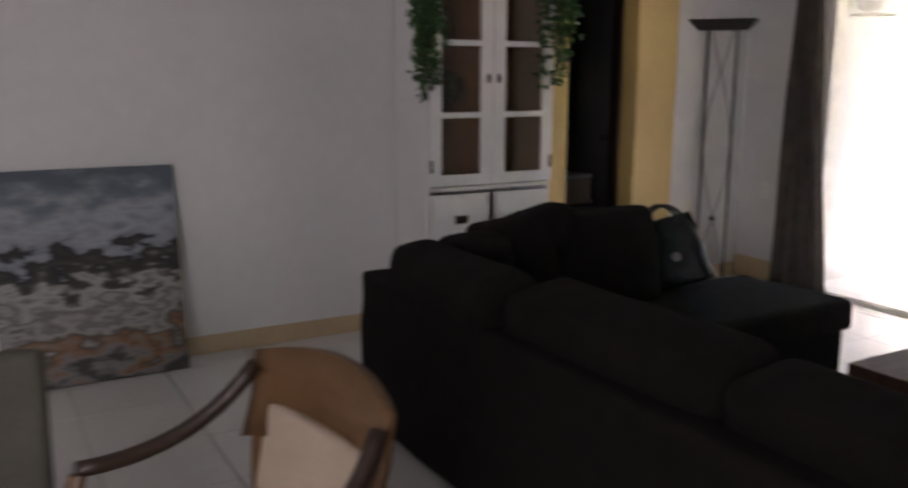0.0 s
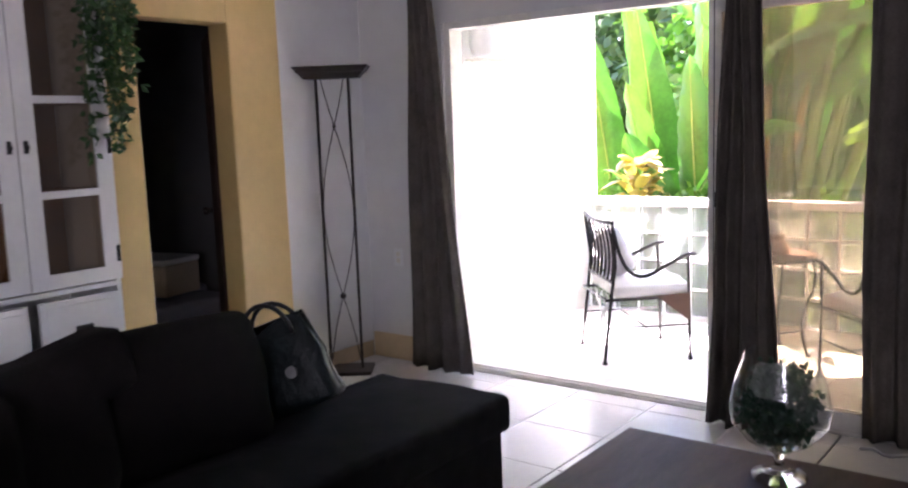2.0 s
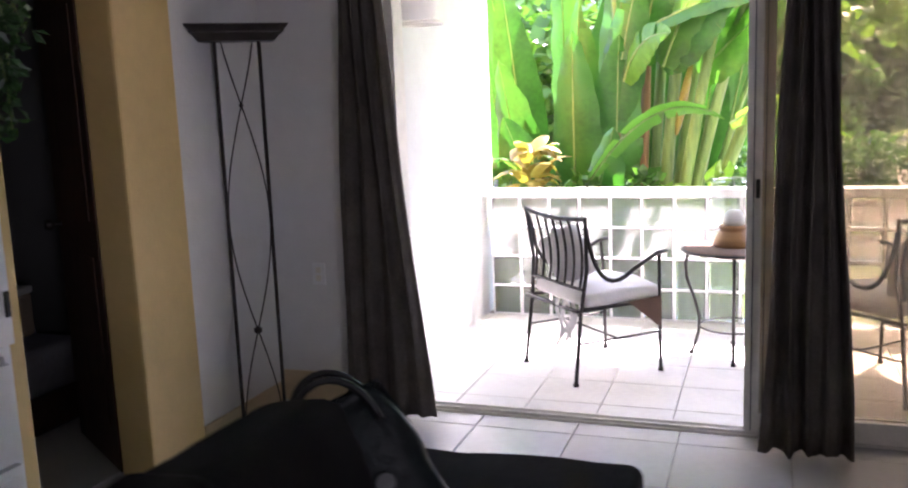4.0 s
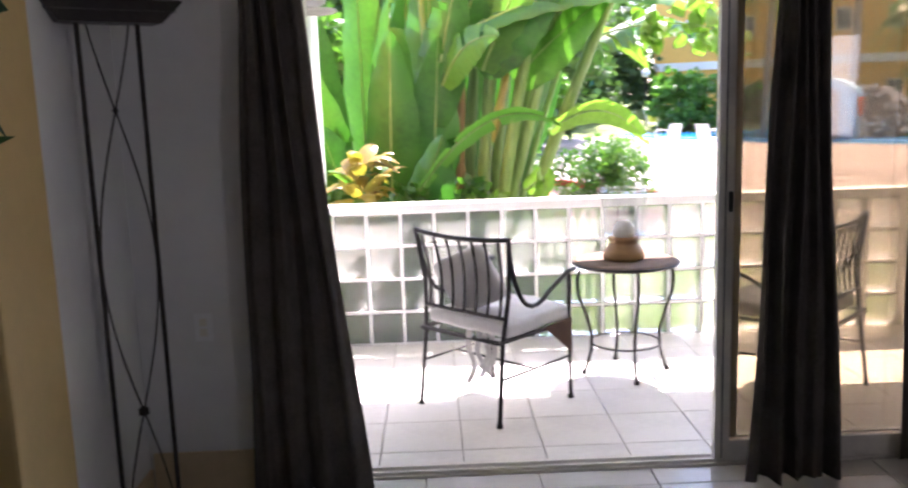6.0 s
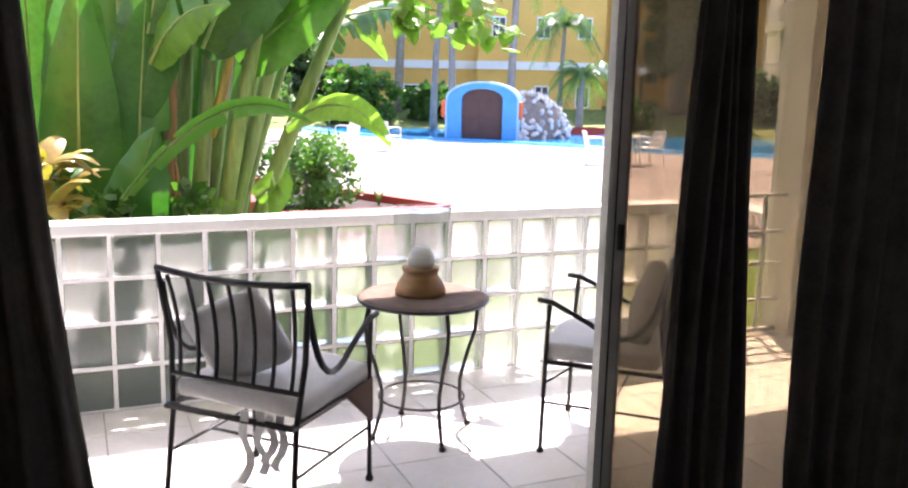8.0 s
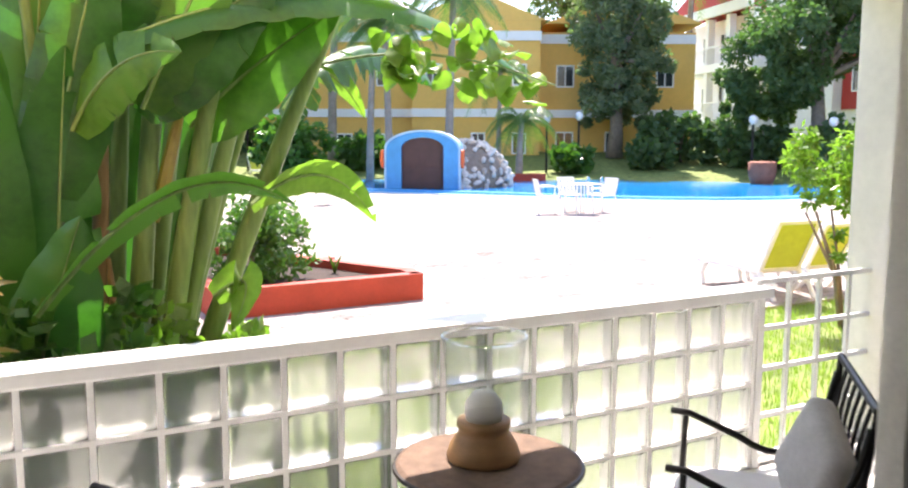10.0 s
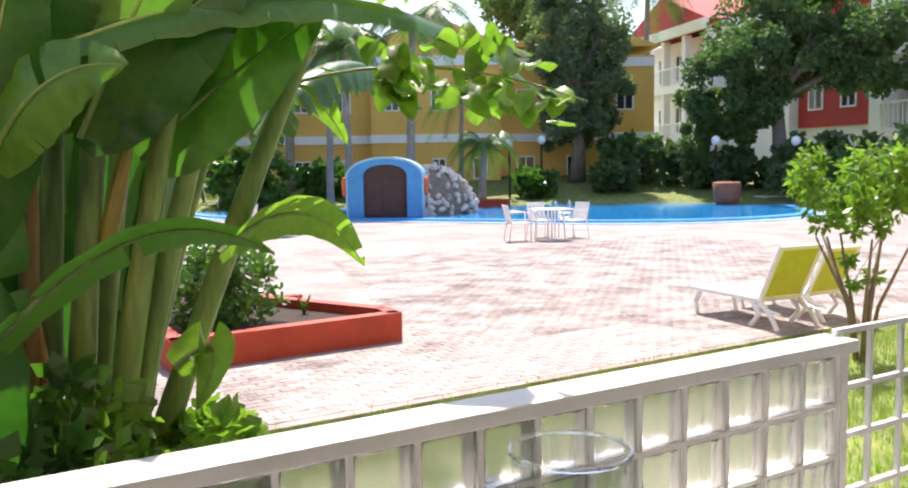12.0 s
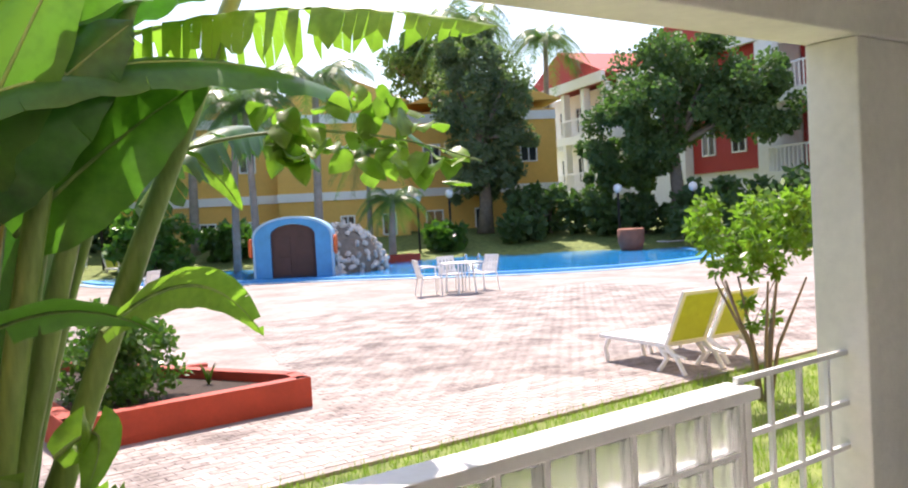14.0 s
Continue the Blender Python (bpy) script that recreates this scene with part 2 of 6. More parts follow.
# ---- building helpers ----
def part(name, bm, material, parent=None, label="", smooth=False):
    me = bpy.data.meshes.new(name)
    bm.normal_update()
    bm.to_mesh(me)
    bm.free()
    me.materials.append(material)
    if smooth:
        me.shade_smooth()
    ob = new(name, me)
    ob.parent = parent
    if label:
        tagged(ob, label)
    return ob


def thing(name, m, label, category, group=""):
    e = new(name)
    e.empty_display_size = 0.1
    e.matrix_basis = m
    return tagged(e, label, category, group)


def struct(name, bm, material, label="", smooth=False):
    ob = part(name, bm, material, None, "", smooth)
    return tagged(ob, label or name.replace("_", " "), kind="structure")


def box(bm, x0, x1, y0, y1, z0, z1, bevel=0.0, seg=2):
    r = bmesh.ops.create_cube(bm, size=1.0, matrix=Matrix.Translation(((x0 + x1) / 2, (y0 + y1) / 2, (z0 + z1) / 2)) @ Matrix.Diagonal((abs(x1 - x0), abs(y1 - y0), abs(z1 - z0), 1)))
    if bevel:
        es = list({e for v in r["verts"] for e in v.link_edges})
        bmesh.ops.bevel(bm, geom=es, offset=bevel, segments=seg, affect="EDGES", profile=0.6)
    return bm


def boxes(*bs, bevel=0.0, seg=2):
    bm = bmesh.new()
    for b in bs:
        box(bm, *b, bevel=bevel, seg=seg)
    return bm


def one(*b, bevel=0.0, seg=2):
    return boxes(b, bevel=bevel, seg=seg)


def tube(bm, pts, radius, sides=8, cap=True):
    """Sweeps a round section along points; radius may be a list."""
    pts = [Vector(p) for p in pts]
    rings = []
    side = None
    for i, p in enumerate(pts):
        d = (pts[min(i + 1, len(pts) - 1)] - pts[max(i - 1, 0)]).normalized()
        if side is None:
            side = d.orthogonal().normalized()
        side = (side - d * side.dot(d)).normalized()
        up = d.cross(side)
        r = radius[i] if isinstance(radius, (list, tuple)) else radius
        rings.append([bm.verts.new(p + (side * math.cos(a) + up * math.sin(a)) * r) for a in (2 * math.pi * k / sides for k in range(sides))])
    for a, b in zip(rings, rings[1:]):
        for k in range(sides):
            bm.faces.new((a[k], a[(k + 1) % sides], b[(k + 1) % sides], b[k]))
    if cap:
        bm.faces.new(rings[0][::-1])
        bm.faces.new(rings[-1])
    return bm


def arc(p0, p1, p2, n=8):
    """Points on a bent line from p0 to p2, drawn towards p1."""
    a, b, c = Vector(p0), Vector(p1), Vector(p2)
    return [a * (1 - t) ** 2 + b * 2 * t * (1 - t) + c * t * t for t in (i / n for i in range(n + 1))]


def rod(*pts, r=0.008, sides=8):
    return tube(bmesh.new(), pts, r, sides)


def lathe(bm, prof, n=24, cx=0, cy=0):
    rings = []
    for r, z in prof:
        rings.append([bm.verts.new((cx + r * math.cos(2 * math.pi * k / n), cy + r * math.sin(2 * math.pi * k / n), z)) for k in range(n)])
    for a, b in zip(rings, rings[1:]):
        for k in range(n):
            bm.faces.new((a[k], a[(k + 1) % n], b[(k + 1) % n], b[k]))
    if prof[0][0] > 1e-4:
        bm.faces.new(rings[0][::-1])
    if prof[-1][0] > 1e-4:
        bm.faces.new(rings[-1])
    return bm


def sheet(bm, grid):
    """A surface through rows of points."""
    vs = [[bm.verts.new(p) for p in row] for row in grid]
    for a, b in zip(vs, vs[1:]):
        for k in range(len(a) - 1):
            bm.faces.new((a[k], a[k + 1], b[k + 1], b[k]))
    return bm


def prism(bm, outline, z0, z1):
    lo = [bm.verts.new((x, y, z0)) for x, y in outline]
    hi = [bm.verts.new((x, y, z1)) for x, y in outline]
    bm.faces.new(lo[::-1])
    bm.faces.new(hi)
    n = len(lo)
    for k in range(n):
        bm.faces.new((lo[k], lo[(k + 1) % n], hi[(k + 1) % n], hi[k]))
    return bm


def lattice(cu, cv, holes, d0, d1, place):
    """One connected slab on a grid of cuts, with the cells in holes left open."""
    bm = bmesh.new()
    nu, nv = len(cu) - 1, len(cv) - 1
    vs = {}
    def vert(i, j, k):
        if (i, j, k) not in vs:
            vs[i, j, k] = bm.verts.new(place(cu[i], cv[j], (d0, d1)[k]))
        return vs[i, j, k]
    full = lambda i, j: 0 <= i < nu and 0 <= j < nv and (i, j) not in holes
    for i in range(nu):
        for j in range(nv):
            if not full(i, j):
                continue
            for k in (0, 1):
                q = [vert(i, j, k), vert(i + 1, j, k), vert(i + 1, j + 1, k), vert(i, j + 1, k)]
                bm.faces.new(q if k else q[::-1])
            for di, dj, a, b in ((-1, 0, (i, j), (i, j + 1)), (1, 0, (i + 1, j), (i + 1, j + 1)), (0, -1, (i, j), (i + 1, j)), (0, 1, (i, j + 1), (i + 1, j + 1))):
                if not full(i + di, j + dj):
                    bm.faces.new((vert(*a, 0), vert(*b, 0), vert(*b, 1), vert(*a, 1)))
    bmesh.ops.recalc_face_normals(bm, faces=bm.faces)
    return bm



# ---- interior shell ----
XW, YN, YO, XE, YS, HC = -0.53, -1.97, -1.82, 5.2, -9.4, 2.62      # inner faces of the room, outer face of the north wall, ceiling height
DX0, DX1, DH = 0.12, 3.55, 2.06                          # opening to the terrace
struct("floor", one(XW - 0.2, XE + 0.2, YS - 0.2, YO - 0.02, -0.12, -0.012), M_PALEGROUT, "white tiled living room floor")
struct("ceiling", one(XW - 0.2, XE + 0.2, YS - 0.2, YO - 0.02, HC, HC + 0.15), M_CEIL, "plain white ceiling")
struct("wall_north", boxes((XW - 0.15, DX0, YN, YO, 0, HC), (DX1, XE, YN, YO, 0, HC), (DX0, DX1, YN, YO, DH, HC)), M_WALL, "white plaster wall around the terrace door")
BD0, BD1, BDH = -3.58, -2.98, 2.07                       # bedroom doorway
struct("wall_west", boxes((XW - 0.15, XW, YS, BD0, 0, HC), (XW - 0.15, XW, BD1, YN, 0, HC), (XW - 0.15, XW, BD0, BD1, BDH, HC)), M_WALL, "white plaster wall with a bedroom doorway")
struct("wall_east", boxes((XE, XE + 0.15, YS, -9.2, 0, HC), (XE, XE + 0.15, -7.9, YO, 0, HC), (XE, XE + 0.15, -9.2, -7.9, 0, 0.9), (XE, XE + 0.15, -9.2, -7.9, 2.1, HC)), M_WALL, "plain white wall")
# unseen slats added to block sun through the invented east opening
struct("window_blind", boxes(*[(XE + 0.09, XE + 0.10, -9.21, -7.89, 0.88 + 0.1 * k, 0.978 + 0.1 * k) for k in range(13)]), M_WHITE, "unseen white slatted blind added to keep the sun out")
struct("wall_south", one(XW - 0.15, XE + 0.15, YS - 0.15, YS, 0, HC), M_WALL, "plain white wall")
# yellow painted band round the bedroom doorway
struct("trim", boxes((XW - 0.15, XW + 0.012, BD1 - 0.02, BD1 + 0.33, 0, 2.5), (XW - 0.15, XW + 0.012, BD0 - 0.26, BD0 + 0.02, 0, 2.5), (XW - 0.15, XW + 0.012, BD0 + 0.021, BD1 - 0.021, BDH - 0.02, 2.5), bevel=0.012), M_YELLOW, "yellow painted band around the bedroom doorway")
struct("baseboard", boxes((XW + 0.001, XW + 0.014, YS, BD0 - 0.262, 0, 0.1), (XW + 0.001, XW + 0.014, BD1 + 0.332, YN - 0.016, 0, 0.1), (XW + 0.016, DX0 - 0.02, YN - 0.014, YN - 0.001, 0, 0.16), bevel=0.003), M_BASE, "beige tile baseboard")

# bedroom beyond the doorway
struct("bedroom_floor", one(-4.6, XW - 0.2, -5.6, -1.9, -0.12, 0.0), M_TILE, "bedroom floor tiles in the dark")
struct("bedroom_wall", boxes((-4.6, -4.45, -5.6, -1.9, 0, HC), (-4.45, XW - 0.152, -5.6, -5.45, 0, HC), (-4.45, XW - 0.152, -2.25, -1.92, 0, HC)), M_DARKROOM, "bedroom walls in plaster darkened for the unlit room")
struct("bedroom_ceiling", one(-4.6, XW - 0.2, -5.6, -1.9, HC, HC + 0.15), M_CEIL, "bedroom ceiling")


# ---- terrace shell ----
struct("terrace_floor", one(-0.2, 5.4, YO - 0.02, 0.14, -0.3, -0.012), M_GROUT, "pale tiled terrace floor")
struct("terrace_wall_left", one(-0.21, -0.05, YO + 0.002, 0.22, -0.27, 2.62), M_WPAINT, "white terrace side wall")
struct("pillar", one(4.38, 5.1, -0.05, 0.2, -0.27, 2.30, bevel=0.012), M_CONC, "cream painted terrace pillar")
struct("beam", one(-0.21, 5.4, -0.07, 0.22, 2.302, 2.75, bevel=0.012), M_CONC, "cream painted terrace beam")
struct("terrace_ceiling", one(-0.21, 5.4, YO + 0.002, -0.072, 2.62, 2.75), M_CEIL, "terrace ceiling slab")
struct("terrace_wall_right", one(5.1, 5.25, YO + 0.002, 0.2, -0.27, 2.62), M_WPAINT, "plain terrace side wall")
struct("house_wall_outside", boxes((-9, -0.211, YO + 0.003, -1.55, -0.27, 6), (5.4, 14, YO + 0.003, -1.55, -0.27, 6), (-0.21, 5.4, YO + 0.003, -0.1, 2.76, 6)), M_YB, "ochre outer wall of the house")

# glass block parapet
BM_ = 0.206
NB = 17
struct_cap = struct("parapet_cap", one(-0.046, NB * BM_ + 0.075, -0.035, 0.125, 4 * BM_ + 0.002, 4 * BM_ + 0.05, bevel=0.006), M_WPAINT, "white painted cap of the glass block parapet")
parapet = struct("glass_block_parapet", one(NB * BM_ + 0.0102, NB * BM_ + 0.05, -0.005, 0.095, 0, 4 * BM_), M_WPAINT, "glass block parapet with white mortar joints")
for i in range(NB + 1):
    part("upright_joint", one(i * BM_ - (0.0 if i == 0 else 0.010), i * BM_ + 0.010, 0.004, 0.088, 0.0, 4 * BM_), M_WPAINT, parapet)
for k in range(5):
    part("level_joint", one(0.0, NB * BM_, 0.0, 0.092, k * BM_ - (0.0 if k == 0 else 0.009), k * BM_ + (0.0 if k == 4 else 0.009)), M_WPAINT, parapet)


def block_mesh():
    """Hollow block: two thick panes with a wavy inner side and a rounded rim, seen through to the joints."""
    bm = bmesh.new()
    h, n = 0.0955, 9
    for s, yo, yi in ((-1, 0.010, 0.019), (1, 0.082, 0.073)):
        rim = lambda i, j: i in (0, n) or j in (0, n)
        outer = [[Vector(((i / n - 0.5) * 2 * h, yo - s * (0.003 if rim(i, j) else 0.0), (j / n - 0.5) * 2 * h)) for i in range(n + 1)] for j in range(n + 1)]
        inner = [[Vector(((i / n - 0.5) * 2 * h, yi + (0 if rim(i, j) else 0.0048 * math.sin(i * 1.9 + 0.8 * math.sin(j * 1.3) + s) + 0.002 * math.sin(j * 2.4 + i)), (j / n - 0.5) * 2 * h)) for i in range(n + 1)] for j in range(n + 1)]
        sheet(bm, outer)
        sheet(bm, inner)
        for e in (0, n):
            sheet(bm, [outer[e], inner[e]])
            sheet(bm, [[r[e] for r in outer], [r[e] for r in inner]])
    bmesh.ops.remove_doubles(bm, verts=bm.verts, dist=0.0004)
    bmesh.ops.recalc_face_normals(bm, faces=bm.faces)
    for f in bm.faces:
        f.smooth = True
    # coated edges between the panes, their grey also stands for the cavity's shade
    for s in (-1, 1):
        for q in ([(s * h, 0.02, -h), (s * h, 0.072, -h), (s * h, 0.072, h), (s * h, 0.02, h)], [(-h, 0.02, s * h), (h, 0.02, s * h), (h, 0.072, s * h), (-h, 0.072, s * h)]):
            bm.faces.new([bm.verts.new(p) for p in q]).material_index = 1
    me = bpy.data.meshes.new("glass_block")
    bm.to_mesh(me)
    bm.free()
    me.materials.append(M_BLOCK)
    me.materials.append(M_BLOCKEDGE)
    return me


me = block_mesh()
for i in range(NB):
    for k in range(4):
        ob = new("glass_block", me)
        ob.matrix_basis = pose((i + 0.5) * BM_, 0, (k + 0.5) * BM_, ry=180 * ((i + k) % 2))
        ob.parent = parapet
        ob.visible_shadow = False

# rail panel between parapet and pillar
rail = thing("rail_panel", pose(3.58, 0.06, 0), "white painted steel grid rail beside the parapet", "railing")
for x in (0.0, 0.205, 0.42, 0.64):
    part("bar", one(x - 0.011, x + 0.011, -0.011, 0.011, 0.03, 0.88, bevel=0.003), M_WPAINT, rail)
for z in (0.03, 0.225, 0.46, 0.66, 0.89):
    part("crossbar", one(-0.03, 0.80, -0.0135, 0.0135, z - 0.012, z + 0.012, bevel=0.003), M_WPAINT, rail)

# ---- sliding door and curtains ----
door = thing("sliding_door", pose(0, -1.90, 0), "aluminium two-leaf sliding terrace door, pushed open", "door")
part("track", boxes((DX0, DX1, -0.05, 0.07, -0.012, 0.006), (DX0, DX1, -0.035, -0.025, 0.006, 0.02), (DX0, DX1, 0.015, 0.025, 0.006, 0.02)), M_ALU, door)
part("head_rail", one(DX0, DX1, -0.05, 0.07, DH - 0.04, DH), M_ALU, door)
part("side_frame", one(DX0 + 0.001, DX0 + 0.045, -0.05, 0.07, 0.006, DH - 0.04, bevel=0.003), M_ALU, door)
part("side_frame", one(DX1 - 0.045, DX1 - 0.001, -0.05, 0.07, 0.006, DH - 0.04, bevel=0.003), M_ALU, door)
for x0, x1, y in ((1.712, DX1 - 0.06, -0.03), (1.758, DX1 - 0.05, 0.02)):
    leaf = part("door_leaf", lattice([x0, x0 + 0.06, x1 - 0.06, x1], [0.022, 0.1, DH - 0.11, DH - 0.045], {(1, 1)}, y - 0.018, y + 0.018, lambda u, v, d_: (u, d_, v)), M_ALU, door)
    pn = part("pane", one(x0 + 0.055, x1 - 0.055, y - 0.003, y + 0.003, 0.095, DH - 0.1), M_DOORPANE, leaf, "slightly tinted hazy glass")
    pn.visible_shadow = False
    part("gasket", one(x0 + 0.026, x0 + 0.030, y - 0.0205, y - 0.0182, 0.03, DH - 0.05), M_BLACK, leaf, "black rubber seal strip")
part("latch", one(1.748, 1.766, -0.065, -0.05, 1.03, 1.11, bevel=0.006), M_BLACK, door)


def curtain(name, x0t, x1t, x0b, x1b, y, folds, amp, zb, label, seed, lean=0.0):
    rnd = random.Random(seed)
    ph = [rnd.uniform(0, 6.28) for _ in range(6)]
    cx = (x0b + x1b) / 2
    t = thing(name, pose(cx, y, 0), label, "curtain", "terrace door curtains")
    rows = []
    nx, nz = folds * 10, 26
    for j in range(nz + 1):
        s = j / nz
        z = zb + (2.46 - zb) * s
        xa, xb = x0b + (x0t - x0b) * s, x1b + (x1t - x1b) * s
        row = []
        for i in range(nx + 1):
            u = i / nx
            w = math.sin(u * folds * 6.283 + ph[0] + 0.5 * math.sin(3 * u + ph[1]) + 0.25 * math.sin(s * 4 + ph[2]))
            w2 = 0.35 * math.sin(u * folds * 2.3 * 6.283 + ph[3] + s)
            a = amp * (0.65 + 0.35 * (1 - s)) * (0.8 + 0.3 * math.sin(u * 9 + ph[4]))
            row.append(Vector((xa + (xb - xa) * u + 0.008 * math.sin(9 * s + ph[5] + 7 * u) - cx, a * (w + w2) + lean * (1 - s), z + 0.006 * math.sin(u * 20 + ph[1]) * (1 - s))))
        rows.append(row)
    bm = sheet(bmesh.new(), rows)
    ob = part("cloth", bm, M_CURT, t, smooth=True)
    sol = ob.modifiers.new("thickness", "SOLIDIFY")
    sol.thickness = 0.004
    rb = bmesh.new()
    tube(rb, [(x0t - cx - 0.02, 0, 2.475), (x1t - cx + 0.02, 0, 2.475)], 0.012)
    part("rod", rb, M_LAMP, t)
    return t


curtain("curtain", -0.02, 0.12, -0.11, 0.345, -2.10, 4, 0.035, 0.02, "taupe cloth curtain gathered beside the open door", 3)
curtain("curtain", 1.88, 1.99, 1.775, 2.13, -2.13, 4, 0.04, 0.015, "taupe cloth curtain gathered in front of the glass", 5)
curtain("curtain", 2.435, 3.52, 2.435, 3.52, -2.02, 9, 0.028, 0.015, "taupe cloth curtain drawn across the fixed glass", 8)


# ---- living room things ----
def sofa():
    """L-shaped sofa: long leg with its back to the south, chaise leg along the west."""
    t = thing("sofa", pose(0.70, -5.58, 0), "dark brown fabric corner sofa with loose back cushions", "sofa")
    def soft(name, b, bev, label="", puff=0.0, turn=None):
        bm = one(*b, bevel=bev, seg=4)
        bmesh.ops.subdivide_edges(bm, edges=[e for e in bm.edges if e.calc_length() > 0.2], cuts=5, use_grid_fill=True)
        c = Vector(((b[0] + b[1]) / 2, (b[2] + b[3]) / 2, (b[4] + b[5]) / 2))
        hx, hy, hz = (b[1] - b[0]) / 2, (b[3] - b[2]) / 2, (b[5] - b[4]) / 2
        for v in bm.verts:
            d = v.co - c
            f = (1 - min(1, abs(d.x / hx)) ** 3) * (1 - min(1, abs(d.y / hy)) ** 3) if hz < min(hx, hy) else (1 - min(1, abs(d.z / hz)) ** 3)
            k = noise.noise(v.co * 5 + Vector((b[0], b[2], 0))) * 0.016 + noise.noise(v.co * 13 + Vector((b[2], 0, b[0]))) * 0.006
            if hz < min(hx, hy):
                v.co.z += puff * f * (1 if d.z > 0 else 0) + k
            else:
                v.co.y += (puff * f * (1 if d.y > 0 else -1) if hy < hx else 0) + k
                v.co.x += (puff * f * (1 if d.x > 0 else -1) if hx < hy else 0) + k
        if turn:
            bmesh.ops.rotate(bm, verts=bm.verts, cent=c, matrix=Euler([radians(a) for a in turn]).to_matrix())
        return part(name, bm, M_SOFA, t, label, smooth=True)
    soft("base", (0.08, 2.9, 0.06, 0.95, 0.015, 0.3), 0.02)
    soft("chaise_base", (0.08, 0.755, 0.95, 2.19, 0.015, 0.3), 0.02)
    soft("back_frame", (0.04, 2.95, 0.03, 0.2, 0.04, 0.67), 0.03)
    soft("side_back_frame", (0.03, 0.18, 0.2, 1.45, 0.04, 0.66), 0.03)
    soft("armrest", (2.78, 2.98, 0.2, 0.98, 0.04, 0.6), 0.05)
    soft("seat_cushion", (0.86, 1.82, 0.2, 1.0, 0.29, 0.44), 0.05, puff=0.02)
    soft("seat_cushion", (1.83, 2.77, 0.2, 1.0, 0.29, 0.44), 0.05, puff=0.02)
    soft("chaise_cushion", (0.1, 0.775, 0.5, 2.235, 0.285, 0.43), 0.04, puff=0.015)
    soft("back_cushion", (0.27, 1.02, 0.06, 0.27, 0.43, 0.83), 0.07, puff=0.02, turn=(7, 0, -1))
    soft("back_cushion", (1.03, 1.90, 0.13, 0.38, 0.43, 0.82), 0.07, puff=0.02, turn=(9, 0, 2))
    soft("back_cushion", (1.91, 2.77, 0.15, 0.40, 0.43, 0.80), 0.07, puff=0.02, turn=(9, 0, 1))
    soft("back_cushion", (0.10, 0.35, 0.50, 0.84, 0.42, 0.865), 0.07, puff=0.02, turn=(4, -8, 2))
    soft("back_cushion", (0.10, 0.32, 0.85, 1.42, 0.42, 0.875), 0.07, puff=0.02, turn=(-1, -10, -2))
    soft("corner_cushion", (0.25, 0.47, 0.26, 0.53, 0.42, 0.845), 0.08, puff=0.02, turn=(3, -4, 0))
    # crumpled upper edge of the cushion beside the handbag
    soft("scatter_cushion", (0.14, 0.32, 0.66, 0.93, 0.70, 0.90), 0.05, "small dark brown scatter cushion", puff=0.02, turn=(12, -6, 0))
    for x, y in ((0.12, 0.1), (2.85, 0.1), (2.85, 0.88), (0.12, 2.05), (0.8, 2.05)):
        part("foot", lathe(bmesh.new(), [(0.025, 0), (0.03, 0.06)], 10, x, y), M_WOOD_DK, t)


sofa()


def handbag():
    t = thing("handbag", pose(0.945, -3.955, 0.458, rz=35) @ Matrix.Rotation(radians(-20), 4, "Y") @ Matrix.Rotation(radians(-8), 4, "X"), "dark teal leather handbag leaning on the sofa", "handbag")
    rows = []
    prof = [(0.0, 0.165, 0.085), (0.02, 0.178, 0.092), (0.07, 0.176, 0.09), (0.12, 0.17, 0.082), (0.18, 0.165, 0.07), (0.24, 0.155, 0.055), (0.31, 0.14, 0.03), (0.33, 0.138, 0.012)]
    n = 28
    for z, a, b in prof:
        row = []
        for k in range(n + 1):
            q = 2 * math.pi * k / n
            c, s = math.cos(q), math.sin(q)
            row.append(Vector((a * math.copysign(abs(c) ** 0.55, c) * (1 + 0.03 * math.sin(z * 31 + 2)), b * math.copysign(abs(s) ** 0.55, s) + 0.008 * math.sin(z * 40 + k) + 0.006 * math.sin(k * 1.7 + z * 19), z + 0.012 * math.sin(k * 0.9) * (z > 0.2))))
        rows.append(row)
    bm = sheet(bmesh.new(), rows)
    bmesh.ops.remove_doubles(bm, verts=bm.verts, dist=0.0005)
    bmesh.ops.holes_fill(bm, edges=bm.edges)
    part("body", bm, M_BAG, t, smooth=True)
    for y in (-0.05, 0.05):
        part("handle", tube(bmesh.new(), [Vector((0.1 * math.cos(a), y * (1.6 - 0.6 * math.sin(a)), 0.27 + 0.135 * math.sin(a))) for a in (math.pi * k / 12 for k in range(13))], 0.009, 8), M_BLACK, t, smooth=True)
    part("tag", lathe(bmesh.new(), [(0.0, 0), (0.022, 0), (0.022, 0.006), (0, 0.006)], 18), mat("dull_silver", (0.3, 0.3, 0.29), 0.5, 0.2, 20), t, "round dull silver tag").matrix_basis = pose(0.05, -0.1, 0.14, rx=90)


handbag()


